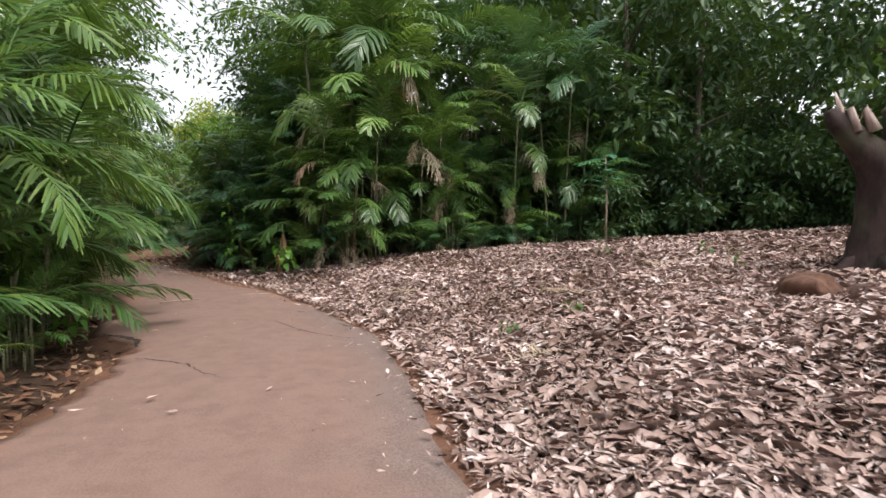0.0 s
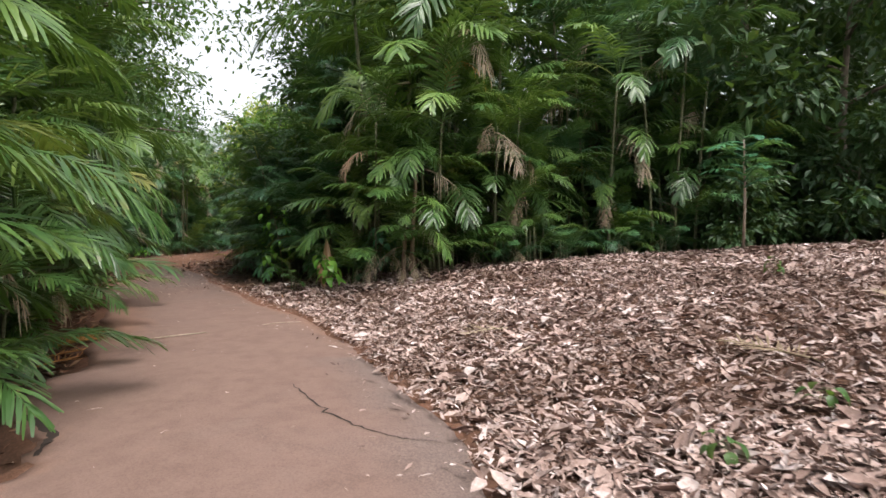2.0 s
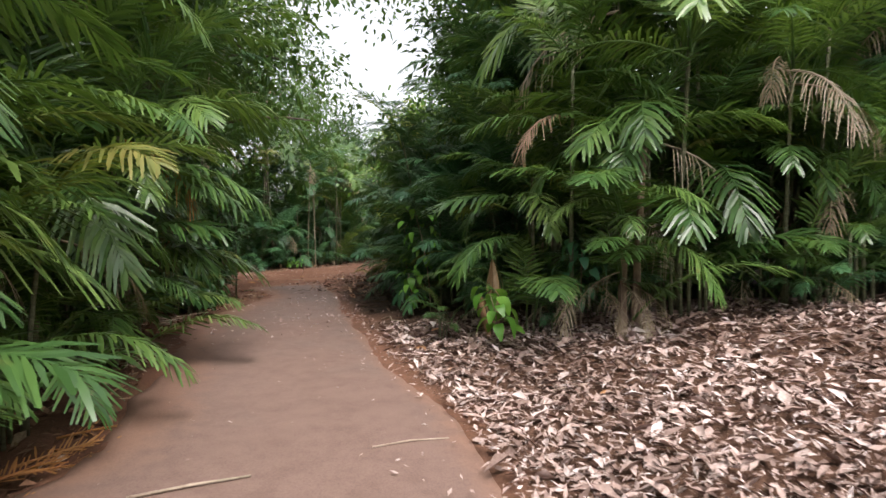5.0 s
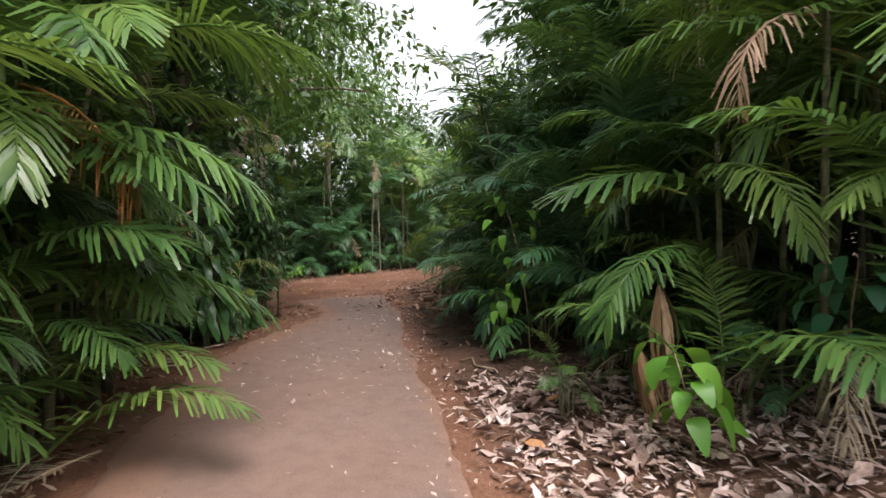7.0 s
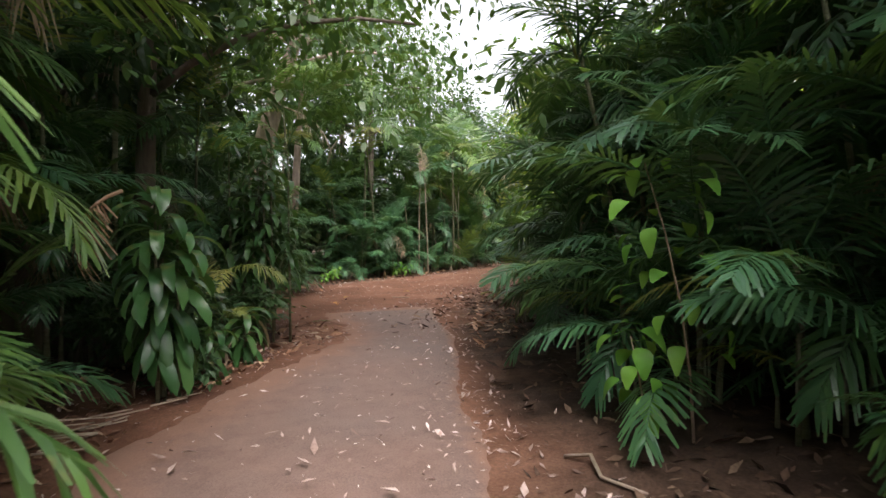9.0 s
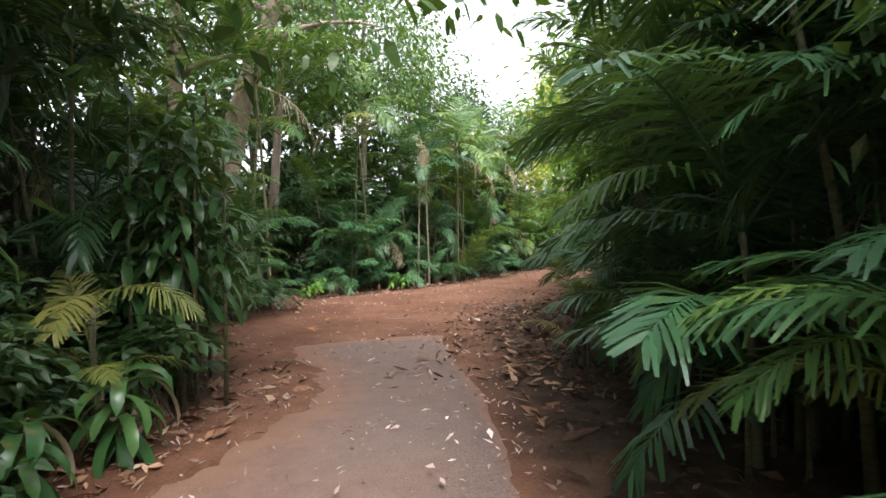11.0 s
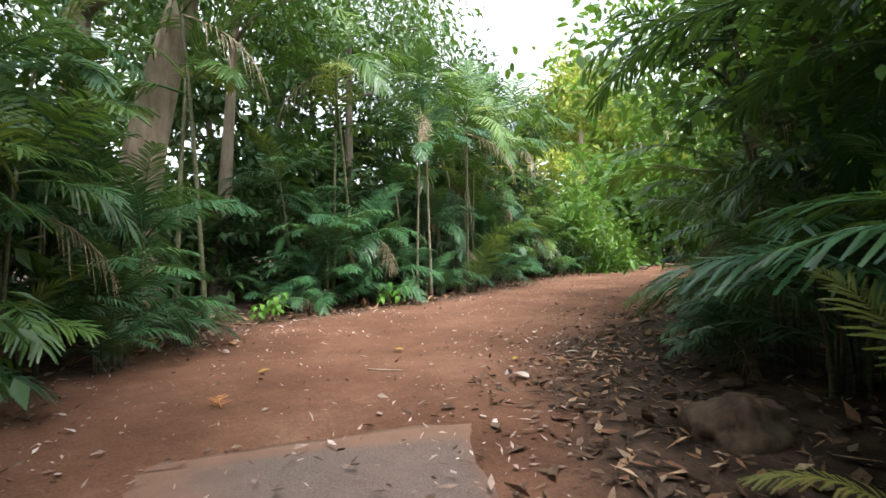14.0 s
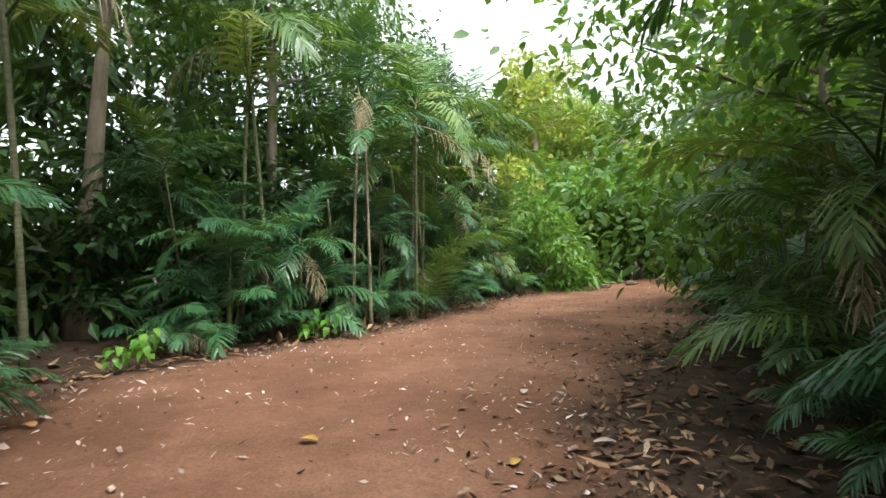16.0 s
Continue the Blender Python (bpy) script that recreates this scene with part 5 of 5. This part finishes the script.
flat_frond = lambda seed, n=18: frond_shape(seed, 1.0, 6, 10, n, 0.32, 0.012, 0.03, 0.3)
for i, (x, y, a, s) in enumerate([(0.75, 5.0, 0.8, 0.8), (0.5, 4.9, 0.6, 0.85), (1.9, 7.4, 2.2, 0.8), (-0.4, 9.6, 4.0, 0.7), (3.2, 8.6, 1.0, 0.9)]):
    fallen(x, y, flat_frond(60 + i), DEAD, a, "fallen_frond", "dry bleached palm frond lying on the leaf litter", s, 0.06)
for i, (x, y, a) in enumerate([(-6.3, 10.2, 0.2), (-6.5, 10.4, 0.9), (-6.2, 9.9, 1.3), (-6.1, 9.7, 0.7), (-6.0, 9.4, 1.5), (-5.7, 9.0, 0.9), (-5.5, 8.6, 1.2)]):
    fallen(x, y, flat_frond(70 + i), RUST, a, "fallen_frond", "rust-coloured fallen palm frond beside the path", 0.7, 0.06)
fallen(-13.07, 20.25, flat_frond(80, 12), PALM, 0.4, "fallen_frond", "small green frond fallen on the red earth", 0.35, 0.03)
fallen(-7.6, 12.5, flat_frond(81), DEAD, 5.0, "fallen_frond", "dry palm frond curling at the path's edge", 0.7, 0.12)
fallen(-7.9, 12.2, flat_frond(82), DEAD, 5.6, "fallen_frond", "dry palm frond curling at the path's edge", 0.7, 0.15)
fallen(-14.4, 22.3, flat_frond(83), RUST, 2.6, "fallen_frond", "rust-coloured fallen frond on the red earth", 0.4, 0.03)
for i, (x, y, m_, s, what) in enumerate([(-14.75, 25.27, LITTER_YELLOW, 0.75, "yellow"), (-15.28, 23.44, LITTER_YELLOW, 0.65, "yellow"), (-4.85, 14.02, LITTER_ORANGE, 0.95, "orange"), (-4.95, 15.02, LITTER_ORANGE, 0.9, "orange"), (0.9, 3.67, LITTER_ORANGE, 0.8, "orange"), (-12.6, 26.1, LITTER_WHITE, 0.7, "pale"), (-13.0, 25.4, LITTER_YELLOW, 0.5, "yellow"), (-12.45, 24.6, LITTER_WHITE, 0.9, "pale"), (-4.1, 13.2, LITTER_ORANGE, 0.6, "orange"), (-5.0, 14.2, LITTER_ORANGE, 0.5, "orange"), (-2.5, 12.4, LITTER_ORANGE, 0.6, "orange"), (-13.6, 27.4, LITTER_WHITE, 0.6, "pale"), (-17.2, 24.6, LITTER_ORANGE, 0.7, "orange")]):
    fallen(x, y, oval_leaf(0.24, 0.075, -0.05), m_, i * 1.3, "fallen_leaf", "large %s fallen leaf on the ground" % what, s, 0.03)
for i, (x, y, s) in enumerate([(0.44, 3.82, 0.9), (0.52, 3.7, 0.7), (1.38, 4.7, 0.7), (1.6, 4.1, 0.9), (1.75, 4.25, 0.8), (-0.7, 8.2, 0.8), (-0.6, 8.25, 0.7), (2.6, 5.0, 0.8), (0.1, 9.8, 0.8), (0.3, 8.4, 0.8), (1.2, 9.0, 0.8), (2.3, 6.3, 0.8)]):
    fallen(x, y, oval_leaf(0.24, 0.075, 0.2), LITTER_WHITE, i * 2.1, "fallen_leaf", "large bleached whitish leaf on the litter", s, 0.06)


def husk(x, y, z, length, turn, tilt, label, seed=0):
    """A dry leaf sheath: ragged strips that hang together from one point."""
    rng = np.random.default_rng(seed)
    top = tagged(new("leaf_husk"), label, "leaf husk")
    for k in range(26):
        a = rng.uniform(0, 6.3)
        r, ll = 0.09 * length * rng.uniform(0.4, 1.2), length * rng.uniform(0.6, 1.08)
        pts, wid, crs = [], [], []
        for q in (0, 0.2, 0.45, 0.7, 0.9, 1.0):
            rr = r * (0.1 + 1.2 * math.sin(math.pi * min(0.85, q * 0.8)))
            w = a + 0.8 * q * rng.uniform(-0.4, 0.6)
            pts.append(np.array((rr * math.cos(w), rr * math.sin(w), -ll * q)))
            wid.append(length * (0.006 + 0.017 * math.sin(math.pi * min(0.95, 0.1 + q))) * rng.uniform(0.7, 1.2))
            crs.append(np.array((-math.sin(w), math.cos(w), 0.1)))
        link_mesh("strip", *strip(pts, wid, crs), SHEATH, top)
    top.matrix_basis = Matrix.Translation((x, y, z)) @ Matrix.Rotation(turn, 4, "Z") @ Matrix.Rotation(tilt, 4, "Y")
    return top


husk(-4.15, 14.75, 1.3, 0.9, 3.6, 0.05, "dry brown leaf sheath hanging to the ground", 1)
husk(-4.3, 14.62, 0.85, 0.7, 3.9, 0.25, "dry split leaf sheath hanging to the ground", 2)
husk(-18.2, 31.2, 0.42, 0.4, 5.4, 0.6, "pale dry leaf sheath at the foot of the palms", 3)
husk(-18.6, 29.2, 0.36, 0.4, 5.4, 0.8, "pinkish dry leaf sheath at the foot of the palms", 4)

# the clump in front of the wood: arching frond, red dead frond, hanging ones
ARCHED = mesh_only("frond", frond_shape(90, 1.4, 24, 62, 34, 0.4, 0.014, 0.55), PALM)
RED_FROND = mesh_only("dead_frond", frond_shape(91, 1.1, 2, 112, 28, 0.32, 0.009, 0.6, 0.2, 0.4), PINK)
front = palm([(0.5, 0.0, 3.6, 0.01, 0.0), (-0.15, 0.75, 2.3, 0.03, 2.0), (0.3, 1.1, 2.9, 0.05, 1.0)], 4, 35, "green", 0, "palm clump with a red dead frond above the leaf litter")
front.matrix_basis = Matrix.Translation((-3.6, 14.75, gz(-3.6, 14.75) - 0.02))
for kind, me, x, y, z, az, s, lab in [("frond", ARCHED, 0.48, 0.0, 2.7, 3.5, 1.0, ""), ("dead_frond", RED_FROND, 0.48, -0.05, 2.85, 3.95, 1.0, "red-brown dry hanging frond"), ("dead_frond", DEAD_FRONDS[2], 0.5, 0.0, 2.65, 0.2, 0.4, "red-brown dry hanging frond"),
                                  ("frond", FRONDS["green"]["hang"][0], -0.25, 0.35, 1.9, 5.3, 0.85, ""), ("frond", FRONDS["green"]["low"][1], -0.35, -0.05, 1.05, 3.3, 0.5, ""), ("frond", FRONDS["yellow"]["low"][0], -0.35, 0.0, 1.7, 2.8, 0.55, ""), ("frond", FRONDS["green"]["mid"][1], -0.4, -0.1, 0.5, 3.4, 0.6, ""), ("frond", FRONDS["green"]["low"][2], -0.35, 0.35, 0.75, 3.2, 0.7, ""), ("frond", FRONDS["green"]["low"][3], -0.35, 0.3, 1.0, 3.6, 0.65, ""), ("frond", FRONDS["green"]["hang"][2], -0.3, 0.2, 1.3, 4.2, 0.8, ""), ("dead_frond", DEAD_FRONDS[0], 0.6, -0.2, 0.8, 4.6, 0.6, "dry grey hanging frond"), ("dead_frond", DEAD_FRONDS[1], 0.9, -0.1, 0.7, 5.2, 0.6, "dry grey hanging frond")]:
    share(kind, me, front, Matrix.Translation((x, y, z)) @ Matrix.Rotation(az, 4, "Z") @ Matrix.Scale(s, 4), lab)
back = palm([(0.0, 0.0, 3.0, 0.06, 5.0), (0.4, 0.3, 3.6, 0.05, 0.5), (-0.9, 0.8, 4.5, 0.03, 2.0)], 6, 33, "green", 0, "palm with long bleached dead fronds behind the litter")
back.matrix_basis = Matrix.Translation((-0.6, 15.4, gz(-0.6, 15.4) - 0.02))
for x, y, az, z, s, i in [(0.0, -0.1, 5.2, 2.9, 0.95, 0), (0.1, 0.0, 5.6, 2.75, 0.85, 1), (-0.05, 0.0, 4.4, 3.1, 0.65, 3), (-0.9, 0.75, 4.6, 4.75, 0.8, 2), (-0.9, 0.75, 5.9, 4.7, 0.7, 2)]:
    share("dead_frond", DEAD_FRONDS[i], back, Matrix.Translation((x, y, z)) @ Matrix.Rotation(az, 4, "Z") @ Matrix.Scale(s, 4), "rust-coloured dead frond" if i == 2 else "long bleached dead frond")
# its neighbour: a skirt of dry fronds round brown, sheathed stems
skirt = palm([(0.0, 0.0, 1.3, 0.04, 1.0), (0.14, 0.1, 2.4, 0.05, 0.3)], 3, 36, "green", 0, "palm clump with brown stems and a skirt of dry fronds", TWIG, 0.05)
skirt.matrix_basis = Matrix.Translation((-2.45, 14.5, gz(-2.45, 14.5) - 0.02))
for k, (az, z, s_) in enumerate([(3.5, 0.75, 0.55), (5.3, 0.6, 0.55), (6.0, 0.62, 0.55)]):
    share("dead_frond", DEAD_FRONDS[k % 2], skirt, Matrix.Translation((0, 0, z)) @ Matrix.Rotation(az, 4, "Z") @ Matrix.Scale(s_, 4), "grey-brown dry frond drooping to the litter")
for az, z, s_ in [(4.9, 1.3, 0.6), (5.6, 1.6, 0.7), (4.0, 1.5, 0.65)]:
    share("frond", FRONDS["green"]["low"][1], skirt, Matrix.Translation((0, 0, z)) @ Matrix.Rotation(az, 4, "Z") @ Matrix.Scale(s_, 4))
# palms whose fronds hang out over the near path
for x, y, fan in [(-8.1, 12.2, [(5.9, 2.6, 0.95, "hang"), (0.4, 2.3, 0.85, "hang"), (5.2, 1.5, 0.8, "low"), (0.1, 1.0, 0.72, "low"), (5.6, 0.6, 0.65, "low"), (0.9, 1.7, 0.8, "hang"), (5.5, 2.0, 0.85, "low")]),
                  (-9.7, 13.5, [(5.7, 2.9, 1.0, "hang"), (0.2, 2.0, 0.85, "low"), (5.3, 1.2, 0.75, "low"), (0.5, 0.9, 0.7, "low"), (6.0, 0.5, 0.6, "low")]),
                  (-5.7, 8.5, [(5.9, 1.9, 0.9, "hang"), (0.3, 1.5, 0.75, "low"), (5.3, 1.0, 0.7, "low"), (5.8, 0.5, 0.6, "low")])]:
    hanging = palm([(0, 0, 3.0, 0.04, 0.5), (-0.25, 0.2, 2.2, 0.06, 2.0)], 2, int(-x * 10), "green", 1, "palm with long glossy fronds hanging out over the path")
    hanging.matrix_basis = Matrix.Translation((x, y, gz(x, y) - 0.02))
    tagged(hanging, group="palms beside the near path")
    for k, (az, z, s_, kind) in enumerate(fan):
        share("frond", FRONDS["green"][kind][k % 3], hanging, Matrix.Translation((0, 0, z)) @ Matrix.Rotation(az, 4, "Z") @ Matrix.Scale(s_, 4))

# great leaning trunks behind the turning place
for x, y, h, lean, way, r, sd in [(-21.9, 25.5, 13.0, 0.26, 0.5, 0.56, 41), (-23.2, 25.2, 13.5, 0.06, 0.3, 0.5, 42), (-24.2, 23.8, 13.0, 0.05, 1.2, 0.5, 43), (-22.6, 28.2, 12.0, 0.12, 0.5, 0.22, 44)]:
    t_ = tree(sd, h, 3.6, 7.0, 3200, 0.22, BROAD, BARK_PALE, r, "large tree with a thick pale leaning trunk", lean, 0.5, per=18, spread=0.45, way=way, limbs=8)
    t_.matrix_basis = Matrix.Translation((x, y, gz(x, y)))
    tagged(t_, group="large pale trunks")
for x, y, sd in [(-26.4, 61.5, 45), (-24.2, 62.2, 46), (-21.0, 60.0, 47)]:
    t_ = tree(sd, 15.0, 3.2, 8.5, 4200, 0.34, BROAD_SUNLIT, BARK_PALE, 0.28, "tall tree with a straight pale trunk and leaves coloured as sunlit", 0.02, 0.4, per=18, spread=0.5, limbs=7)
    t_.matrix_basis = Matrix.Translation((x, y, gz(x, y)))
    tagged(t_, group="tall sunlit trees")

crack_shade([(-2.33, 7.85), (-1.95, 7.35), (-1.63, 6.97), (-1.18, 6.68), (-0.82, 6.63)], 0.011, 1)
crack_shade([(-3.05, 5.62), (-2.75, 5.5), (-2.44, 5.35), (-2.14, 5.01), (-1.87, 4.8)], 0.011, 2)
# dark strip painted for the shadow under the broken left lip
crack_shade([(-3.38, 6.22), (-3.5, 6.5), (-3.85, 6.76), (-4.25, 6.98)], 0.045, 3)
